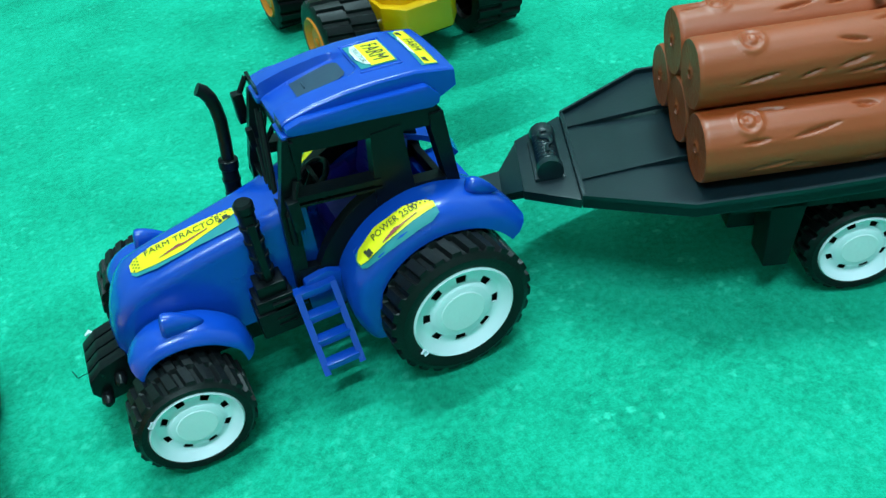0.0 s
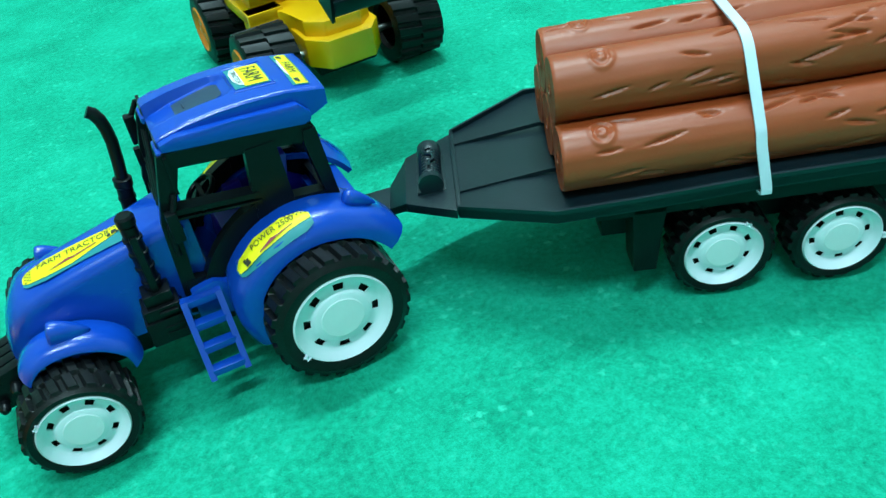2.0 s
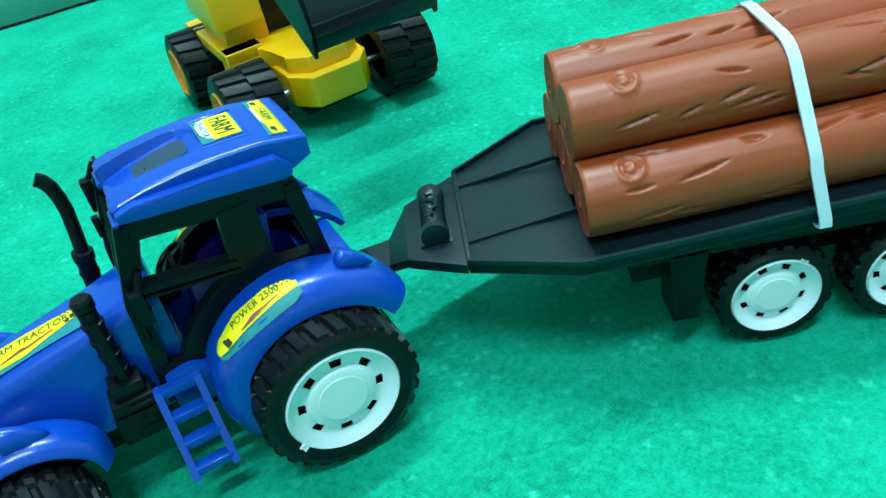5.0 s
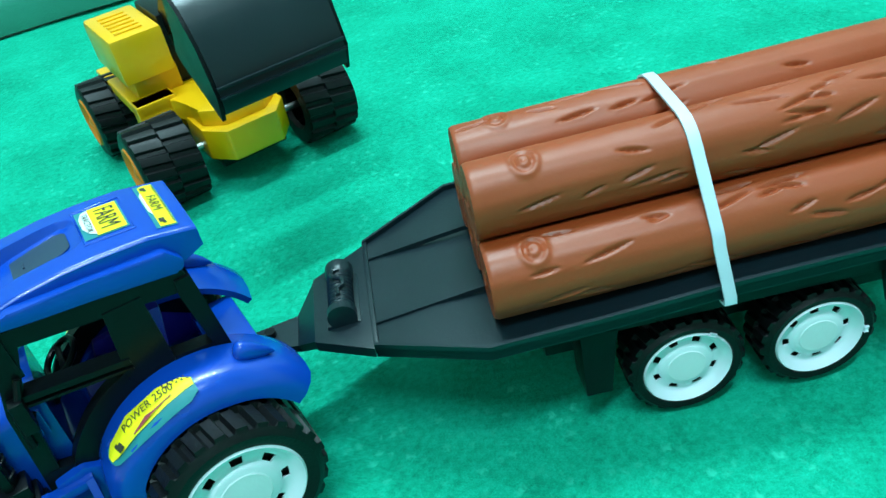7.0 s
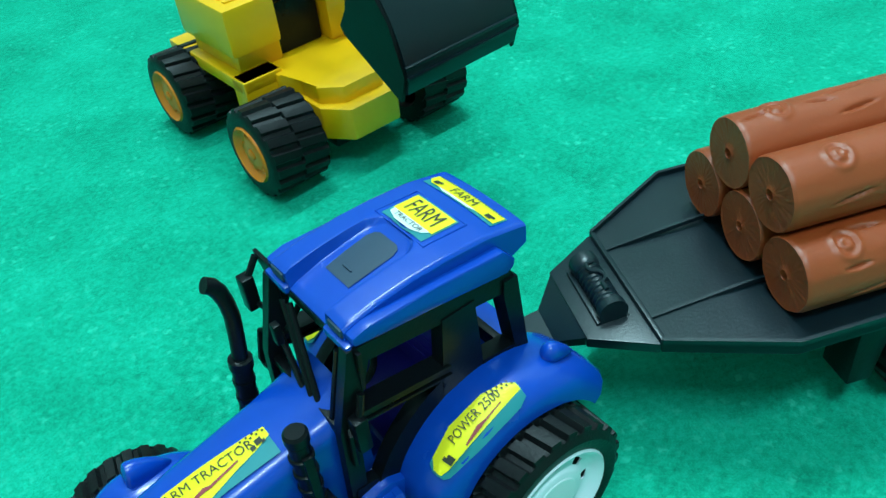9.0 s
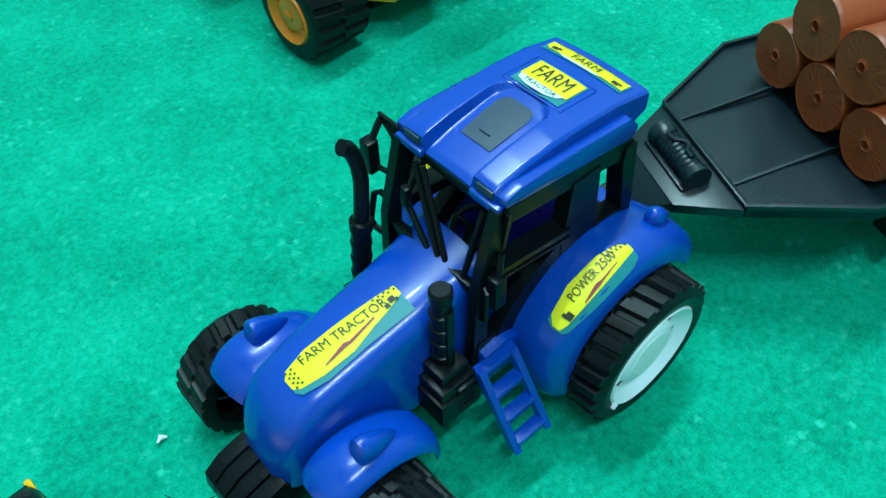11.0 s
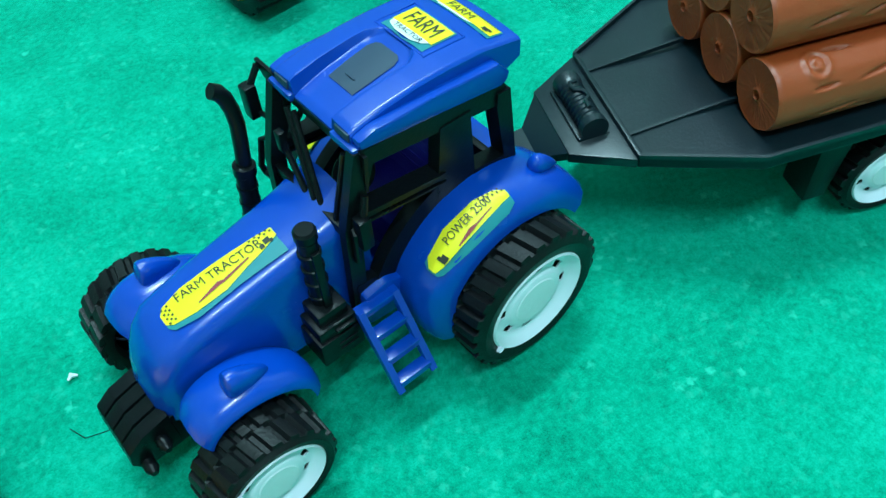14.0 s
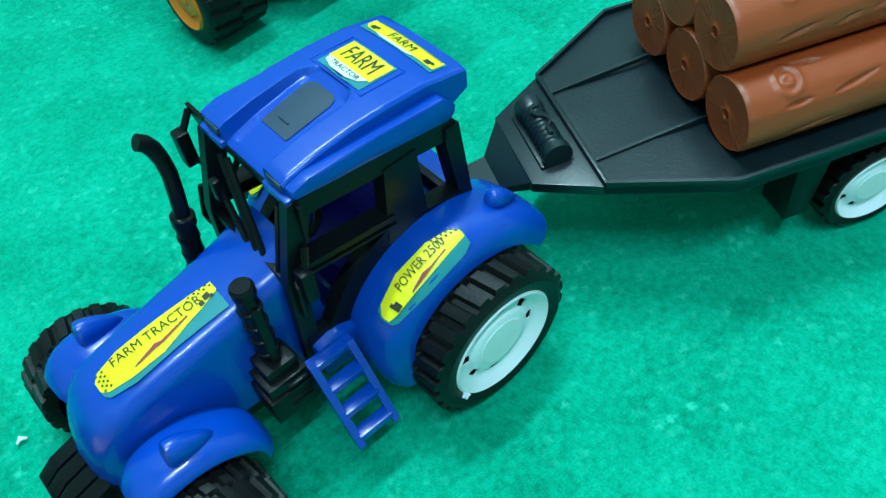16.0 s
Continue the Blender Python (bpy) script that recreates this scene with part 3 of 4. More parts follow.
    def roof_top(x, y):
        z = float(np.interp(x, ex, ez)) + 0.012 * (1 - (y / 0.2) ** 2)
        half = 0.1 * math.sqrt(max(0.0, 1 - max(0.0, (x + 0.16) / 0.085) ** 2))
        depth = float(np.interp(x, [-0.43, -0.13, -0.08], [0.055, 0.024, 0.006]))
        q = min(1.0, max(0.0, (half + 0.012 - abs(y)) / 0.016)) if half > 0 else 0.0
        return z - depth * q * q * (3 - 2 * q)

    rings = []
    for i in range(68):
        x = -0.43 + 0.665 * i / 67
        base = float(np.interp(x, [-0.43, 0.12, 0.17, 0.235], [1.06, 1.02, 1.03, 1.057]))
        ys = [-0.196 + 0.392 * k / 64 for k in range(65)]
        ring = [(x, -0.2, base), (x, -0.201, roof_top(x, 0.2) - 0.008)] + [(x, y, roof_top(x, y) - (0.003 if abs(y) > 0.195 else 0)) for y in ys]
        rings.append(ring + [(x, 0.201, roof_top(x, 0.2) - 0.008), (x, 0.2, base)])
    roof = part("roof", loft(bmesh.new(), rings), BLUE, t, "glossy blue arched roof panel", 30)
    for s in (-1, 1):
        bm = bmesh.new()
        prism(bm, [(-0.425, 1.092), (0.123, 1.012), (0.15, 1.03), (0.158, 1.06), (0.11, 1.112), (-0.15, 1.130), (-0.365, 1.141), (-0.428, 1.125)], s * 0.185, s * 0.238, 0.012)
        part("roof_fin", bm, BLUE, roof)
        bm = bmesh.new()
        box(bm, -0.448, -0.40, s * 0.165 - 0.062, s * 0.165 + 0.062, 1.066, 1.096, 0.012)
        part("lamp_pod", bm, BLUE, roof)
        bm = bmesh.new()
        box(bm, -0.436, -0.425, s * 0.158 - 0.034, s * 0.158 + 0.034, 1.1, 1.13, 0.004)
        part("roof_lamp", bm, SMOKE, roof, "dark recessed roof lamp")

    def on_roof(u, v, lift=0.004):
        return Vector((u, v, roof_top(u, v) + lift * 0.7))

    def on_pad(u, v, lift=0.004):
        return on_roof(u - 0.02, v, lift)

    def on_tail(u, v, lift=0.004):
        return on_roof(0.126 + (u - 0.125) * 0.74, v, lift)

    wrap_sticker("roof_hatch", [(-0.322, -0.062, 0.062), (-0.25, -0.066, 0.066), (-0.165, -0.068, 0.068), (-0.14, -0.058, 0.058), (-0.13, -0.042, 0.042)], lambda u, v: on_roof(u, v, 0.006), SMOKE, roof, "grey-blue roof hatch panel")
    part("hatch_handle", box(bmesh.new(), -0.285, -0.279, -0.022, 0.022, roof_top(-0.28, 0), roof_top(-0.28, 0) + 0.009, 0.002), SMOKE, roof)
    bm = bmesh.new()
    tube(bm, [on_pad(0.09, -0.12, 0), on_pad(0.09, 0.12, 0), on_pad(-0.07, 0.12, 0), on_pad(-0.07, -0.12, 0), on_pad(0.09, -0.12, 0)], 0.004, 6)
    part("roof_ridge", bm, BLUE, roof)
    wrap_sticker("roof_sticker_base", [(-0.062, -0.10, 0.10), (0.08, -0.10, 0.10)], on_pad, TEAL, roof, "teal edge of the roof sticker")
    wrap_sticker("roof_sticker", [(-0.02, -0.095, 0.095), (0.074, -0.095, 0.095)], lambda u, v: on_pad(u, v, 0.007), STICKER, roof, "yellow roof sticker")
    wrap_sticker("roof_sticker_band", [(-0.055, -0.03, 0.04), (-0.04, -0.07, 0.085), (-0.02, -0.085, 0.09)], lambda u, v: on_pad(u, v, 0.007), PALE, roof, "white band of the roof sticker")
    letters("FARM", 0.092, lambda u, v: on_pad(0.026 + v, -u * 0.62, 0.010), INK, roof, "roof_lettering")
    letters("TRACTOR", 0.028, lambda u, v: on_pad(-0.035 + v, -u, 0.010), INK, roof, "roof_lettering")
    wrap_sticker("rear_roof_sticker_base", [(0.125, -0.165, 0.165), (0.215, -0.165, 0.165)], on_tail, TEAL, roof)
    wrap_sticker("rear_roof_sticker", [(0.143, -0.16, 0.14), (0.165, -0.16, 0.16), (0.21, -0.16, 0.16)], lambda u, v: on_tail(u, v, 0.007), STICKER, roof, "yellow rear roof sticker")
    wrap_sticker("rear_roof_sticker_band", [(0.13, -0.05, 0.07), (0.143, -0.08, 0.1)], lambda u, v: on_tail(u, v, 0.007), PALE, roof)
    letters("FARM", 0.062, lambda u, v: on_tail(0.172 + v, -u * 0.75, 0.010), INK, roof, "rear_roof_lettering")
    for s in (-1, 1):
        checker("rear_roof_emblem", [(0.15, s * 0.125 - 0.012, 0.024), (0.162, s * 0.125 - 0.022, 0.014)], lambda u, v: on_tail(u, v, 0.010), INK, roof)
    checker("rear_roof_checker", [(0.203, -0.15 + 0.012 * i, 0.006) for i in range(25)], lambda u, v: on_tail(u, v, 0.010), INK, roof)
    # step ladder on the near side
    for k, x in enumerate((-0.575, -0.43)):
        bm = bmesh.new()
        prof = [(-0.26, 0.47), (-0.30, 0.47), (-0.487, 0.185), (-0.45, 0.185)]
        vs0 = [bm.verts.new((x + 0.026 * j, y, z)) for j in (0, 1) for y, z in prof]
        for f in ((0, 1, 2, 3), (7, 6, 5, 4), (0, 4, 5, 1), (1, 5, 6, 2), (2, 6, 7, 3), (3, 7, 4, 0)):
            bm.faces.new([vs0[i] for i in f])
        part("ladder_rail", bm, BLUE, t)
    for k in range(4):
        q = (k + 0.12) / 3.35
        y, z = -0.285 - 0.19 * q, 0.46 - 0.27 * q
        part("ladder_tread", box(bmesh.new(), -0.555, -0.42, y - 0.012, y + 0.034, z - 0.016, z + 0.016, 0.003), BLUE, t)
    # exhausts
    for s in (-1, 1):
        bm = bmesh.new()
        ex = bmesh.new()
        for j, (x0, x1, z0, z1, d) in enumerate(((-0.73, -0.56, 0.30, 0.42, 0.29), (-0.72, -0.57, 0.42, 0.475, 0.28), (-0.70, -0.585, 0.475, 0.53, 0.26))):
            box(ex, x0, x1, s * 0.15 if s > 0 else -d, s * d if s > 0 else -0.15, z0, z1, 0.008)
        for z in (0.34, 0.37, 0.445):
            box(ex, -0.66, -0.585, s * 0.285 - 0.01, s * 0.285 + 0.01, z, z + 0.012, 0.002)
        ys = -0.195 if s < 0 else 0.235
        if s < 0:
            tube(bm, [(-0.642, ys, 0.50), (-0.64, ys, 0.835), (-0.64, ys, 0.838), (-0.639, ys, 0.845), (-0.639, ys, 0.875), (-0.639, ys, 0.885)], [0.034, 0.033, 0.028, 0.038, 0.038, 0.030], 18)
            for z in (0.56, 0.63, 0.70, 0.77):
                tube(bm, [(-0.641, ys, z - 0.004), (-0.641, ys, z), (-0.641, ys, z + 0.012), (-0.641, ys, z + 0.016)], [0.033, 0.039, 0.039, 0.033], 18)
            box(bm, -0.655, -0.625, ys - 0.045, ys - 0.02, 0.52, 0.80, 0.006)
        else:
            tube(bm, [(-0.635, ys, 0.50), (-0.608, ys, 0.77), (-0.607, ys, 0.775), (-0.603, ys, 0.81), (-0.602, ys, 0.815)], [0.034, 0.034, 0.04, 0.04, 0.03], 18)
            for z in (0.57, 0.64, 0.71):
                tube(bm, [(-0.635 + (z - 0.5) * 0.1, ys, z), (-0.634 + (z - 0.5) * 0.1, ys, z + 0.014)], 0.0375, 18)
            tube(bm, [(-0.603, ys, 0.80), (-0.59, ys, 0.90), (-0.582, ys, 0.98), (-0.584, ys + 0.004, 1.04), (-0.593, ys + 0.008, 1.085), (-0.608, ys + 0.012, 1.115), (-0.628, ys + 0.014, 1.13)], [0.026, 0.026, 0.026, 0.026, 0.027, 0.027, 0.026], 16)
        part("exhaust_pipe", bm, BLACK, t, "black ribbed exhaust pipe")
        part("exhaust_box", ex, BLACK, t, "black stepped exhaust base")
    # front weight
    bm = bmesh.new()
    prism(bm, [(-1.39, 0.27), (-1.33, 0.315), (-1.2, 0.34), (-1.2, 0.17), (-1.37, 0.155)], -0.12, 0.125, 0.004)
    for y, x, z in ((-0.15, -1.365, 0.195), (-0.15, -1.29, 0.265)):
        tube(bm, [(x, -0.10, z), (x, y - 0.01, z), (x, y - 0.03, z)], [0.024, 0.024, 0.012], 14)
    weight = part("front_weight", bm, BLACK, t, "black ribbed front weight block")
    for k in range(4):
        y0 = -0.125 + 0.064 * k
        part("weight_rib", prism(bmesh.new(), [(-1.40, 0.285), (-1.34, 0.33), (-1.235, 0.36), (-1.235, 0.2), (-1.38, 0.17), (-1.41, 0.225)], y0, y0 + 0.056, 0.006), BLACK, weight)
    # tow bar
    bm = bmesh.new()
    box(bm, 0.2, 0.40, -0.06, 0.06, 0.34, 0.38, 0.01)
    tube(bm, [(0.36, 0, 0.37), (0.36, 0, 0.44)], 0.022, 14)
    part("tow_bar", bm, BLACK, t)
    return t


build_tractor()

# ---- the trailer, hitched at an angle ----
HITCH = (0.337, 0.0)
TURN = -23.5


def deck_z(x):
    return float(np.interp(x, [0.2, 0.44, 0.85, 1.2, 1.66, 2.1, 2.7], [0.508, 0.532, 0.590, 0.600, 0.628, 0.638, 0.640]))


def build_trailer():
    t = root("toy_trailer", "black plastic toy flatbed trailer with white wheels hitched behind the tractor", "toy trailer", m=dm(HITCH[0], HITCH[1], 0, TURN))
    side = [(0.44, 0.325), (0.83, 0.53), (1.2, 0.53), (1.66, 0.53), (2.1, 0.53), (2.6, 0.53)]
    outline = [(x, -y) for x, y in side] + side[::-1]
    part("deck", plate(bmesh.new(), outline, lambda x: deck_z(x) - 0.038, deck_z), DECK, t, "black moulded trailer deck")
    for s in (-1, 1):
        bm = loft(bmesh.new(), [[(x, s * (y - d), deck_z(x) + h) for d, h in ((0, -0.042), (0, 0.018), (0.015, 0.018), (0.015, -0.042))] for x, y in side])
        part("deck_lip", bm, DECK, t)
    part("deck_rib", box(bmesh.new(), 0.437, 0.456, -0.32, 0.32, deck_z(0.45) - 0.036, deck_z(0.45) + 0.014, 0.004), DECK, t)
    for s in (-1, 1):
        bm = bmesh.new()
        for xa, xb in ((0.45, 0.85), (0.85, 1.2), (1.2, 1.66), (1.66, 2.1), (2.1, 2.6)):
            prism(bm, [(xa, deck_z(xa) - 0.01), (xb, deck_z(xb) - 0.01), (xb, deck_z(xb) + 0.010), (xa, deck_z(xa) + 0.010)], s * 0.2 - 0.006, s * 0.2 + 0.006)
        part("deck_rib", bm, DECK, t)
    part("tongue_plate", plate(bmesh.new(), [(0.215, -0.19), (0.437, -0.322), (0.437, 0.322), (0.215, 0.19)], lambda x: deck_z(x) - 0.05, lambda x: deck_z(x) - 0.004, 0.006), DECK, t)
    bm = bmesh.new()
    rings = [[(0.222, -0.187, 0.506), (0.222, 0.187, 0.506), (0.232, 0.187, 0.466), (0.232, -0.187, 0.466)],
             [(0.13, -0.09, 0.42), (0.13, 0.09, 0.42), (0.14, 0.09, 0.385), (0.14, -0.09, 0.385)],
             [(-0.05, -0.05, 0.415), (-0.05, 0.05, 0.415), (-0.05, 0.05, 0.385), (-0.05, -0.05, 0.385)]]
    loft(bm, rings)
    part("drawbar", bm, DECK, t, "black sloping drawbar", 20)
    # winch
    bm = bmesh.new()
    z = deck_z(0.34) + 0.035
    prof = [(0.0001, -0.15), (0.056, -0.15), (0.056, -0.115)]
    for k in range(9):
        prof += [(0.046, -0.11 + k * 0.0245), (0.051, -0.10 + k * 0.0245)]
    prof += [(0.056, 0.115), (0.056, 0.15), (0.0001, 0.15)]
    lathe(bm, prof, 24, (0.335, 0.0, z))
    box(bm, 0.27, 0.40, -0.15, 0.15, z - 0.06, z - 0.03, 0.004)
    w = part("winch_drum", bm, DECK, t, "black moulded cable winch drum", 25)
    bm = bmesh.new()
    hook = [Vector((0.335 + 0.022 * math.sin(a), y, z + 0.056)) for a, y in ((0, -0.08), (0, -0.04), (1.2, -0.02), (1.57, 0.0), (0.6, 0.02), (-0.6, 0.03), (-1.57, 0.05), (-0.8, 0.075), (0.5, 0.08))]
    tube(bm, hook, 0.009, 8)
    part("hook", bm, DECK, w)
    # undercarriage
    bm = bmesh.new()
    box(bm, 1.05, 2.40, -0.29, 0.29, 0.26, 0.5, 0.01)
    box(bm, 1.0, 2.45, -0.45, 0.45, 0.465, 0.57, 0.01)
    for x in (1.54, 2.043):
        rod(bm, (x, -0.42, 0.223), (x, 0.42, 0.223), 0.03)
    part("undercarriage", bm, BLACK, t)
    for s in (-1, 1):
        # added black block standing in for the shadow ahead of the front trailer wheel
        bm = bmesh.new()
        prism(bm, [(1.15, 0.54), (1.30, 0.54), (1.28, 0.40), (1.26, 0.17), (1.16, 0.17)], s * 0.30, s * 0.45, 0.006)
        part("shade_block", bm, BLACK, t)
        bm = bmesh.new()
        prism(bm, [(2.25, 0.60), (2.42, 0.60), (2.40, 0.25), (2.34, 0.25), (2.30, 0.42)], s * 0.38, s * 0.50, 0.006)
        part("stand_leg", bm, BLACK, t)
        bm = bmesh.new()
        prism(bm, [(2.58, 0.64), (2.65, 0.64), (2.98, 0.32), (2.96, 0.28), (2.62, 0.60), (2.58, 0.60)], s * 0.18, s * 0.53, 0.005)
        part("ramp", bm, DECK, t)
        for k, x in enumerate((1.54, 2.043)):
            wheel(t, x, s * 0.462, 0.223, s, 0.223, 0.170, 0.15, WHITE, 22, "trailer_wheel", 300 + 60 * k)
    return t


build_trailer()


# ---- logs and the tie round them ----
LOG_RISE = 0.03
ROW = 0.718


def log_thing(y, z, seed, knot_at, roll=0.0):
    rnd = random.Random(seed)
    R, x0, x1, nx, na = 0.137, 0.872, 2.57, 200, 160
    marks = []
    for _ in range(58):
        marks.append((rnd.uniform(x0 + 0.08, x1 - 0.08), rnd.uniform(0, 2 * math.pi), rnd.uniform(0.04, 0.105), rnd.uniform(0.05, 0.30), rnd.choice((-1, -1, 1))))
    bm = bmesh.new()
    rings = []
    for i in range(nx + 1):
        x = x0 + (x1 - x0) * i / nx
        ring = []
        close = [mk for mk in marks if abs(x - mk[0]) < mk[2]]
        for k in range(na):
            a = 2 * math.pi * k / na
            h = 0.003 * noise.noise(Vector((x * 1.5, 3 * math.cos(a), 3 * math.sin(a) + seed)))
            for mx, ma, ml, tilt, sg in close:
                dx = x - mx
                da = (a - ma - sg * dx * tilt / R + math.pi) % (2 * math.pi) - math.pi
                q = (dx / ml) ** 2
                wid = 0.040 * (1 - q) + 0.020
                if abs(da) < 3 * wid:
                    h -= 0.014 * (1 - q) * math.exp(-((da / wid) ** 2)) - 0.0015 * (1 - q) * math.exp(-(((da - 1.7 * wid) / wid) ** 2))
            kx, ka = knot_at
            da = (a - ka + math.pi) % (2 * math.pi) - math.pi
            d = math.hypot((x - kx) / 0.8, da * R)
            if d < 0.09:
                h += 0.006 * math.exp(-(((d - 0.055) / 0.012) ** 2)) + 0.006 * math.exp(-(((d - 0.018) / 0.010) ** 2)) - 0.004 * math.exp(-(((d - 0.036) / 0.010) ** 2))
            end = min(i, nx - i)
            h -= 0.006 * max(0, 1 - end / 2) ** 2
            ring.append((x, y + (R + h) * math.cos(a), z + LOG_RISE * (x - x0) + (R + h) * math.sin(a)))
        rings.append(ring)
    vs = [[bm.verts.new(p) for p in r] for r in rings]
    for a, b in zip(vs, vs[1:]):
        for k in range(na):
            bm.faces.new((a[k], a[(k + 1) % na], b[(k + 1) % na], b[k]))
    for ring, xe, sg in ((vs[0], x0, 1), (vs[-1], x1, -1)):
        prev = ring
        for rad, dx in ((0.125, 0.001), (0.118, 0.0022), (0.11, 0.0012), (0.10, 0.0026), (0.09, 0.0014), (0.08, 0.003), (0.068, 0.0016), (0.056, 0.003), (0.044, 0.0014), (0.03, 0.002), (0.020, -0.004), (0.012, 0.035)):
            cur = [bm.verts.new((xe + sg * dx + 0.002 * noise.noise(Vector((rad * 30, k * 0.4, seed))), y + rad * math.cos(2 * math.pi * k / na), z + LOG_RISE * (xe - x0) + rad * math.sin(2 * math.pi * k / na))) for k in range(na)]
            for k in range(na):
                bm.faces.new((prev[k], prev[(k + 1) % na], cur[(k + 1) % na], cur[k]))
            prev = cur
        bm.faces.new(prev)
    ob = part("toy_log", bm, BARK, None, "brown plastic toy log with carved bark lying on the trailer", 40)
    ob.matrix_world = dm(HITCH[0], HITCH[1], 0, TURN)
    return tagged(ob, category="log", group="logs on the trailer")


for i, (ly, lz, ka) in enumerate(((-0.325, ROW, 1.95), (-0.040, ROW, 1.6), (0.245, ROW, 1.2), (-0.17, ROW + 0.234, 1.85), (0.10, ROW + 0.234, 1.5))):
    log_thing(ly, lz, 11 + i, (1.04 + 0.03 * (i % 2), ka))


def build_tie():
    """A white cable tie laid over the pile and under the deck."""
    R, row = 0.137 + 0.005, ROW + LOG_RISE * 0.8
    path = [(-0.548, 0.578), (-0.546, 0.60)]
    path += [(-0.325 + R * math.cos(radians(a)), row + R * math.sin(radians(a))) for a in (175, 160, 148)]
    path += [(-0.17 + R * math.cos(radians(a)), row + 0.234 + R * math.sin(radians(a))) for a in (150, 135, 120, 105, 90)]
    path += [(0.10 + R * math.cos(radians(a)), row + 0.234 + R * math.sin(radians(a))) for a in (90, 70, 50, 32)]
    path += [(0.245 + R * math.cos(radians(a)), row + R * math.sin(radians(a))) for a in (32, 15, 5)]
    path += [(0.546, 0.60), (0.548, 0.575), (0.0, 0.565), (-0.53, 0.57)]
    bm = bmesh.new()
    n = len(path)
    rings = []
    for i, (y, z) in enumerate(path):
        a, b = Vector(path[i - 1]), Vector(path[(i + 1) % n])
        d = (b - a).normalized()
        nx_, nz = -d.y, d.x
        lean = 0.05 * (z - 0.55)
        x = 1.65 - lean
        rings.append([(x - 0.021, y, z), (x + 0.021, y, z), (x + 0.021, y + nx_ * 0.009, z + nz * 0.009), (x - 0.021, y + nx_ * 0.009, z + nz * 0.009)])
    loft(bm, rings + [rings[0]], caps=False)
    bmesh.ops.remove_doubles(bm, verts=bm.verts[:], dist=1e-5)
    ob = part("cable_tie", bm, TIE, None, "white nylon cable tie strapped over the logs", 50)
    ob.matrix_world = dm(HITCH[0], HITCH[1], 0, TURN)
    tagged(ob, category="cable tie")


build_tie()


# ---- yellow loader behind the tractor: front towards -y of its own axes ----
def build_loader():
    t = root("toy_loader", "yellow plastic toy wheel loader with black bucket and orange rims", "toy loader", m=dm(1.0, 2.15, 0, 3))
    for s in (-1, 1):
        for y in (0.0, 1.0):
            w = wheel(t, 0, 0, 0, 1, 0.265, 0.165, 0.34, ORANGE, 18, "loader_wheel", 20)
            w.matrix_basis = pose(s * 0.69 * U, y * U, 0.265 * U, 0, 0, -90 if s > 0 else 90)
    for y in (0.0, 1.0):
        part("axle", rod(bmesh.new(), (-0.6, y, 0.265), (0.6, y, 0.265), 0.022, 12), STEEL, t, "steel axle rod")
    bm = bmesh.new()
    plate(bm, [(-0.27, 0.2), (-0.27, -0.10), (-0.16, -0.25), (0.16, -0.25), (0.27, -0.10), (0.27, 0.2)], 0.20, 0.40, 0.012)
    part("nose", bm, YELLOW, t, "faceted yellow nose block")
    bm = bmesh.new()
    plate(bm, [(-0.30, 1.15), (-0.30, 0.25), (-0.24, 0.1), (-0.24, -0.05), (-0.13, -0.16), (0.13, -0.16), (0.24, -0.05), (0.24, 0.1), (0.30, 0.25), (0.30, 1.15)], 0.38, 0.50, 0.012)
    for s in (-1, 1):
        box(bm, s * 0.38 - 0.13, s * 0.38 + 0.13, 0.28, 1.2, 0.44, 0.52, 0.012)
        box(bm, s * 0.38 - 0.13, s * 0.38 + 0.13, 0.28, 0.42, 0.30, 0.52, 0.01)
    part("chassis", bm, YELLOW, t, "yellow stepped chassis")
    bm = bmesh.new()
    box(bm, -0.22, 0.22, -0.12, 1.1, 0.12, 0.22, 0.02)
    part("underbody", bm, BLACK, t)
    part("engine_pedestal", box(bmesh.new(), -0.44, -0.15, 0.42, 0.95, 0.49, 0.66, 0.012), YELLOW, t)
    part("engine_block", box(bmesh.new(), -0.50, -0.17, 0.34, 0.95, 0.64, 0.93, 0.03), YELLOW, t, "yellow engine housing with grille")
    part("side_block", box(bmesh.new(), 0.17, 0.50, 0.36, 0.95, 0.50, 0.86, 0.02), YELLOW, t, "yellow side housing")
    for k in range(6):
        part("grille_slat", box(bmesh.new(), -0.43, -0.26, 0.42 + 0.075 * k, 0.455 + 0.075 * k, 0.922, 0.94, 0.004), YELLOW, t)
    bm = bmesh.new()
    box(bm, -0.16, 0.16, 0.45, 0.9, 0.50, 0.95, 0.02)
    part("cab", bm, BLACK, t)
    # arm and bucket, held out in front
    BY, BZ = -0.65, 0.42
    bm = bmesh.new()
    for s in (-1, 1):
        prism_pts = [(0.6, 0.70), (0.6, 0.86), (0.1, 1.30), (-0.5, 1.48), (-0.80, 1.36), (-0.88, 1.18), (-0.82, 1.14), (-0.72, 1.30), (-0.5, 1.36), (0.0, 1.16)]
        vs0 = [bm.verts.new((s * 0.10 - 0.025, y, z)) for y, z in prism_pts]
        vs1 = [bm.verts.new((s * 0.10 + 0.025, y, z)) for y, z in prism_pts]
        k = len(prism_pts)
        bm.faces.new(vs0)
        bm.faces.new(vs1[::-1])
        for i in range(k):
            bm.faces.new((vs0[i], vs1[i], vs1[(i + 1) % k], vs0[(i + 1) % k]))
    box(bm, -0.10, 0.10, -0.72, -0.3, 1.34, 1.44, 0.01)
    part("arm", bm, BLACK, t, "black bucket arm")
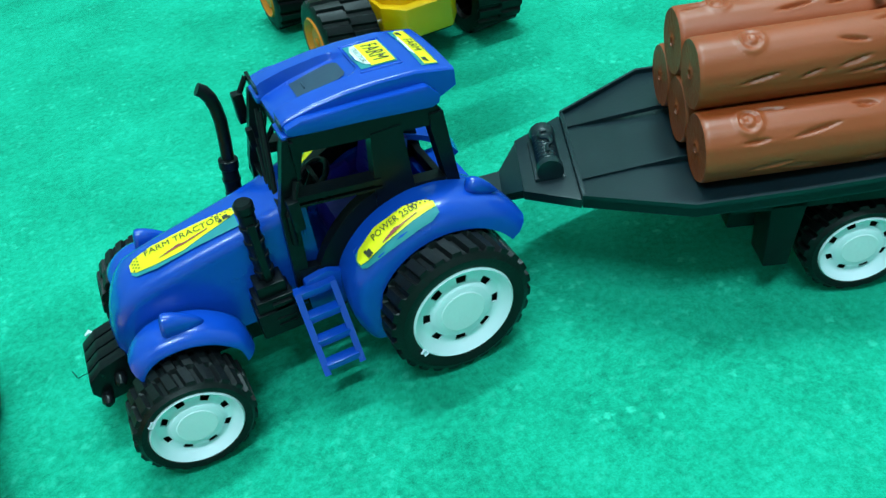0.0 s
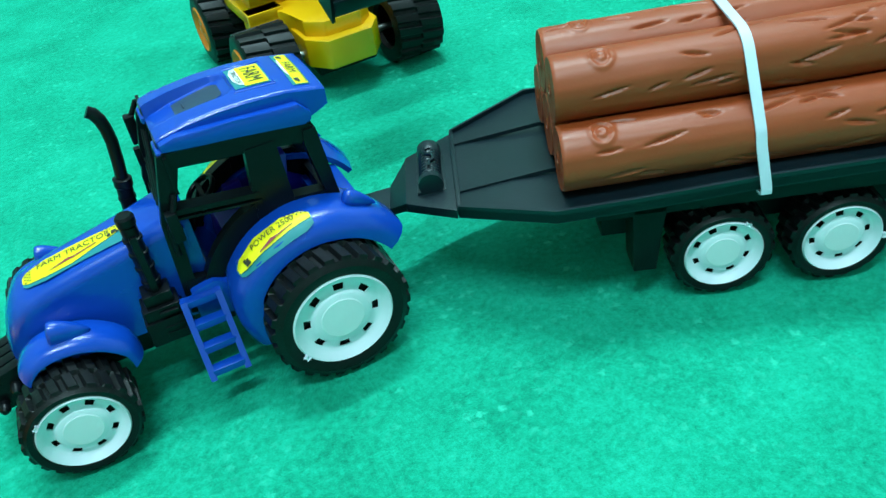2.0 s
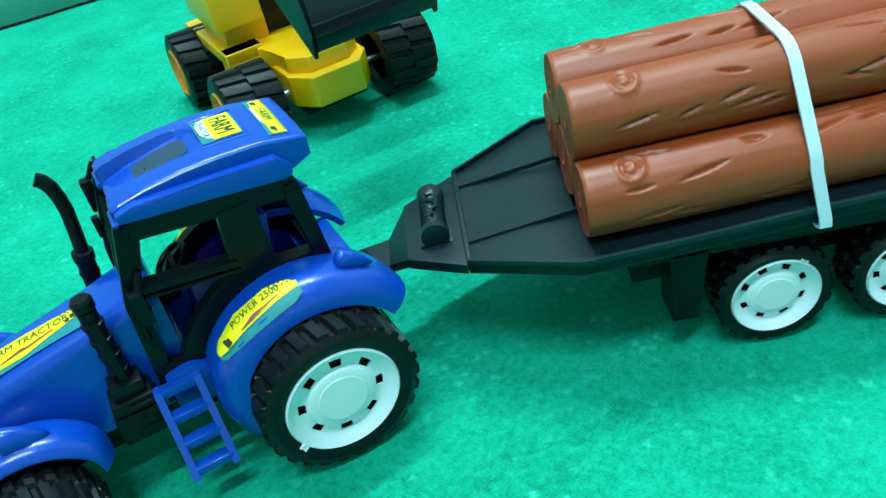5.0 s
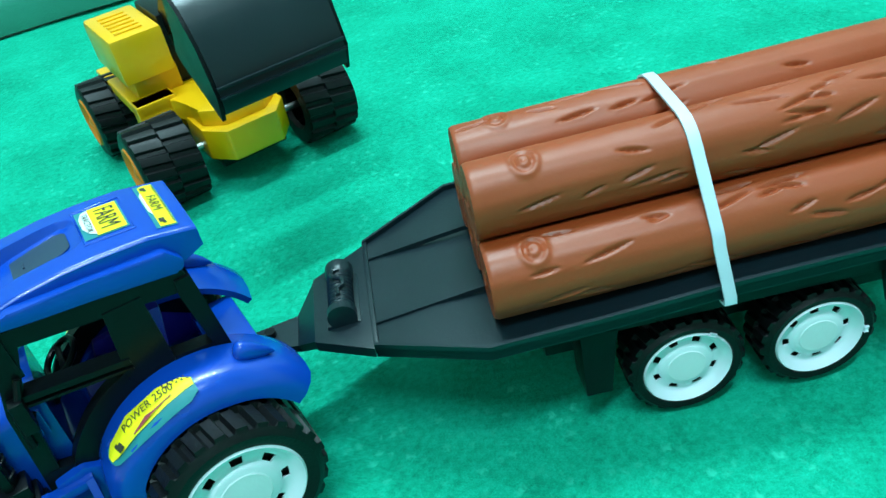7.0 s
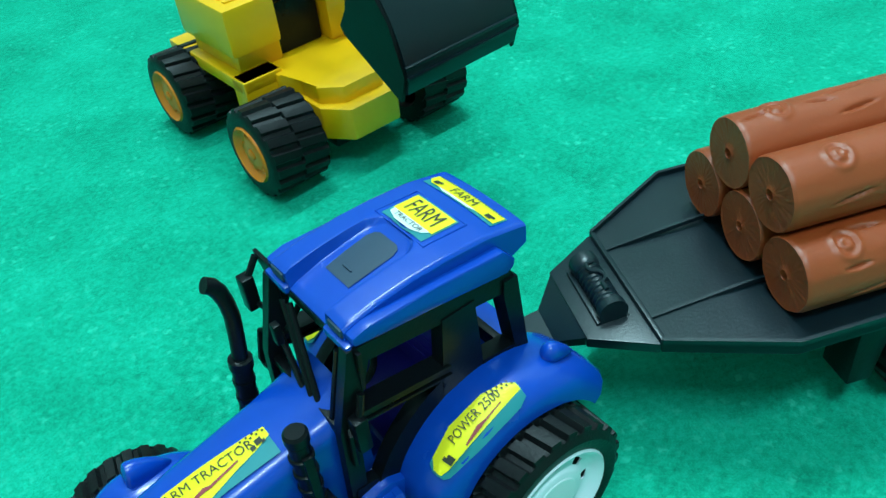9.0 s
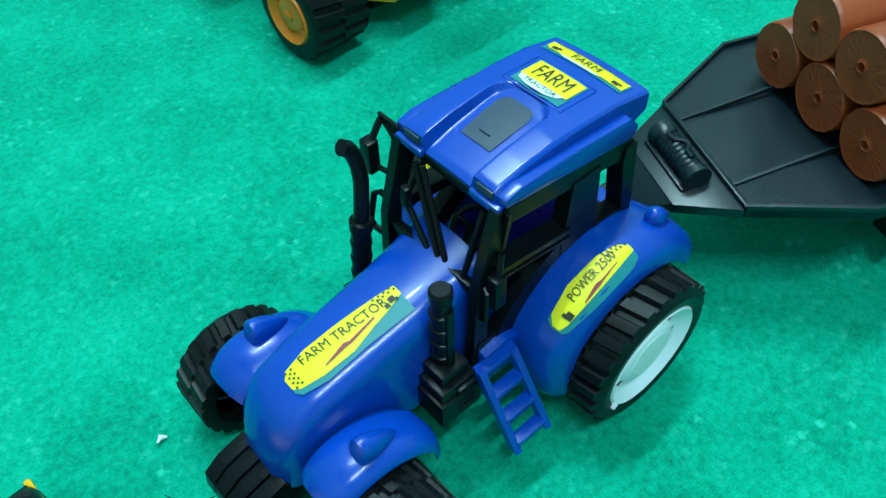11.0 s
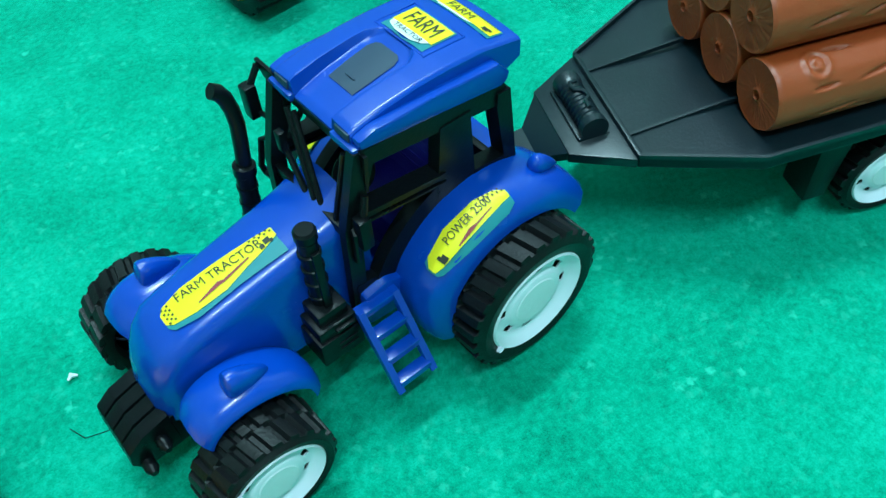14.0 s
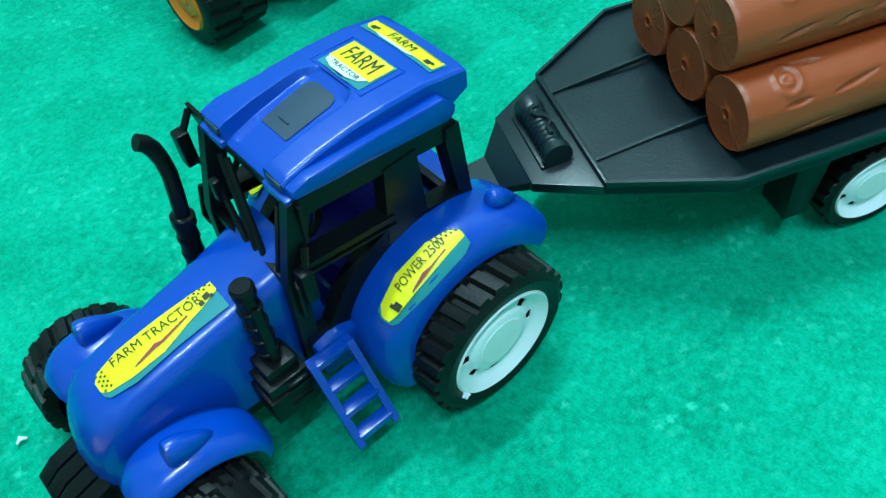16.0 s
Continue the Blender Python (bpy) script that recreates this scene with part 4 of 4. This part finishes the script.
    prof = [(0.02, 1.0), (-0.09, 1.01), (-0.13, 0.975), (-0.17, 0.955), (-0.225, 0.92), (-0.285, 0.85), (-0.335, 0.77), (-0.372, 0.68), (-0.395, 0.60), (-0.405, 0.54), (-0.405, 0.50), (-0.39, 0.44), (-0.36, 0.43), (-0.36, 0.56), (-0.15, 0.78), (-0.05, 0.93), (0.02, 0.95)]
    bm = bmesh.new()
    a = [bm.verts.new((-0.34, BY + y, BZ + z)) for y, z in prof]
    b = [bm.verts.new((0.34, BY + y, BZ + z)) for y, z in prof]
    for i in range(len(prof)):
        bm.faces.new((a[i], b[i], b[(i + 1) % len(prof)], a[(i + 1) % len(prof)]))
    bm.faces.new(a)
    bm.faces.new(b[::-1])
    bucket = part("bucket", bm, DECK, t, "glossy black loader bucket", 30)
    for s in (-1, 1):
        pl = [(-0.09, 1.01), (-0.225, 0.92), (-0.335, 0.77), (-0.405, 0.54), (-0.36, 0.40), (-0.10, 0.55), (0.02, 0.62), (0.04, 0.66), (-0.02, 0.75)]
        bm = bmesh.new()
        vs0 = [bm.verts.new((s * 0.34, BY + y, BZ + z)) for y, z in pl]
        vs1 = [bm.verts.new((s * 0.36, BY + y, BZ + z)) for y, z in pl]
        bm.faces.new(vs0)
        bm.faces.new(vs1[::-1])
        for i in range(len(pl)):
            bm.faces.new((vs0[i], vs1[i], vs1[(i + 1) % len(pl)], vs0[(i + 1) % len(pl)]))
        part("side_plate", bm, BLACK, bucket)
    for x in (-0.13, 0.13):
        part("lug", box(bmesh.new(), x - 0.03, x + 0.03, BY - 0.20, BY - 0.02, BZ + 0.80, BZ + 1.02, 0.012), BLACK, bucket)
    for z, y in ((0.575, -0.398), (0.525, -0.406)):
        part("wear_strip", box(bmesh.new(), -0.345, 0.345, BY + y - 0.014, BY + y + 0.01, BZ + z - 0.008, BZ + z + 0.008, 0.003), DECK, bucket)


build_loader()


# ---- second yellow toy in front of the tractor ----
def build_truck():
    t = root("toy_truck", "yellow plastic toy truck with black wheels standing ahead of the tractor", "toy truck", m=dm(-2.19, -0.33, 0, 3))
    bm = bmesh.new()
    prism(bm, [(-0.36, 0.16), (0.36, 0.16), (0.385, 0.24), (0.36, 0.30), (0.30, 0.36), (-0.30, 0.36), (-0.36, 0.3)], -0.75, 0.55, 0.012)
    part("chassis", bm, YELLOW, t, "yellow truck chassis")
    bm = bmesh.new()
    prism(bm, [(-0.28, 0.36), (0.28, 0.36), (0.24, 0.62), (-0.24, 0.62)], -0.70, 0.32, 0.02)
    part("tipper_body", bm, YELLOW, t, "yellow tipper body")
    bm = bmesh.new()
    box(bm, 0.375, 0.40, -0.30, 0.80, 0.26, 0.29, 0.008)
    part("side_rail", bm, YELLOW, t)
    for s in (-1, 1):
        for y in (-0.42, 0.62):
            w = wheel(t, 0, 0, 0, 1, 0.19, 0.11, 0.14, BLACK, 18, "truck_wheel", 20)
            w.matrix_basis = pose(s * 0.385 * U, y * U, 0.19 * U, 0, 0, -90 if s > 0 else 90)


build_truck()


# ---- scraps on the carpet ----
def build_scraps():
    bm = bmesh.new()
    tube(bm, [(0.45, 0.75, 0.012), (0.47, 0.76, 0.018), (0.49, 0.75, 0.01)], [0.004, 0.012, 0.004], 6)
    ob = part("lint", bm, WHITE, None, "tiny white scrap of lint on the carpet")
    ob.matrix_world = dm(-1.9, -0.25, 0)
    tagged(ob, category="lint")
    bm = bmesh.new()
    tube(bm, [(-1.36, 0.05, 0.2), (-1.43, 0.12, 0.13), (-1.5, 0.2, 0.05), (-1.53, 0.3, 0.012)], 0.0022, 5)
    tagged(part("thread", bm, BLACK, None, "thin dark thread hanging from the front weight"), category="thread")


build_scraps()


def tube_fixture(x, y):
    t = root("tube_light", "white tube light housing on the ceiling, out of view", "tube light", "tube lights", dm(x, y, 0))
    bm = bmesh.new()
    box(bm, -6.2, 6.2, -0.3, 0.3, 23.4, 23.99, 0.05)
    part("housing", bm, WHITE, t)


tube_fixture(-3.5, -8.0)
# unseen housing made up to go with the added far fill
tube_fixture(4.0, 5.5)
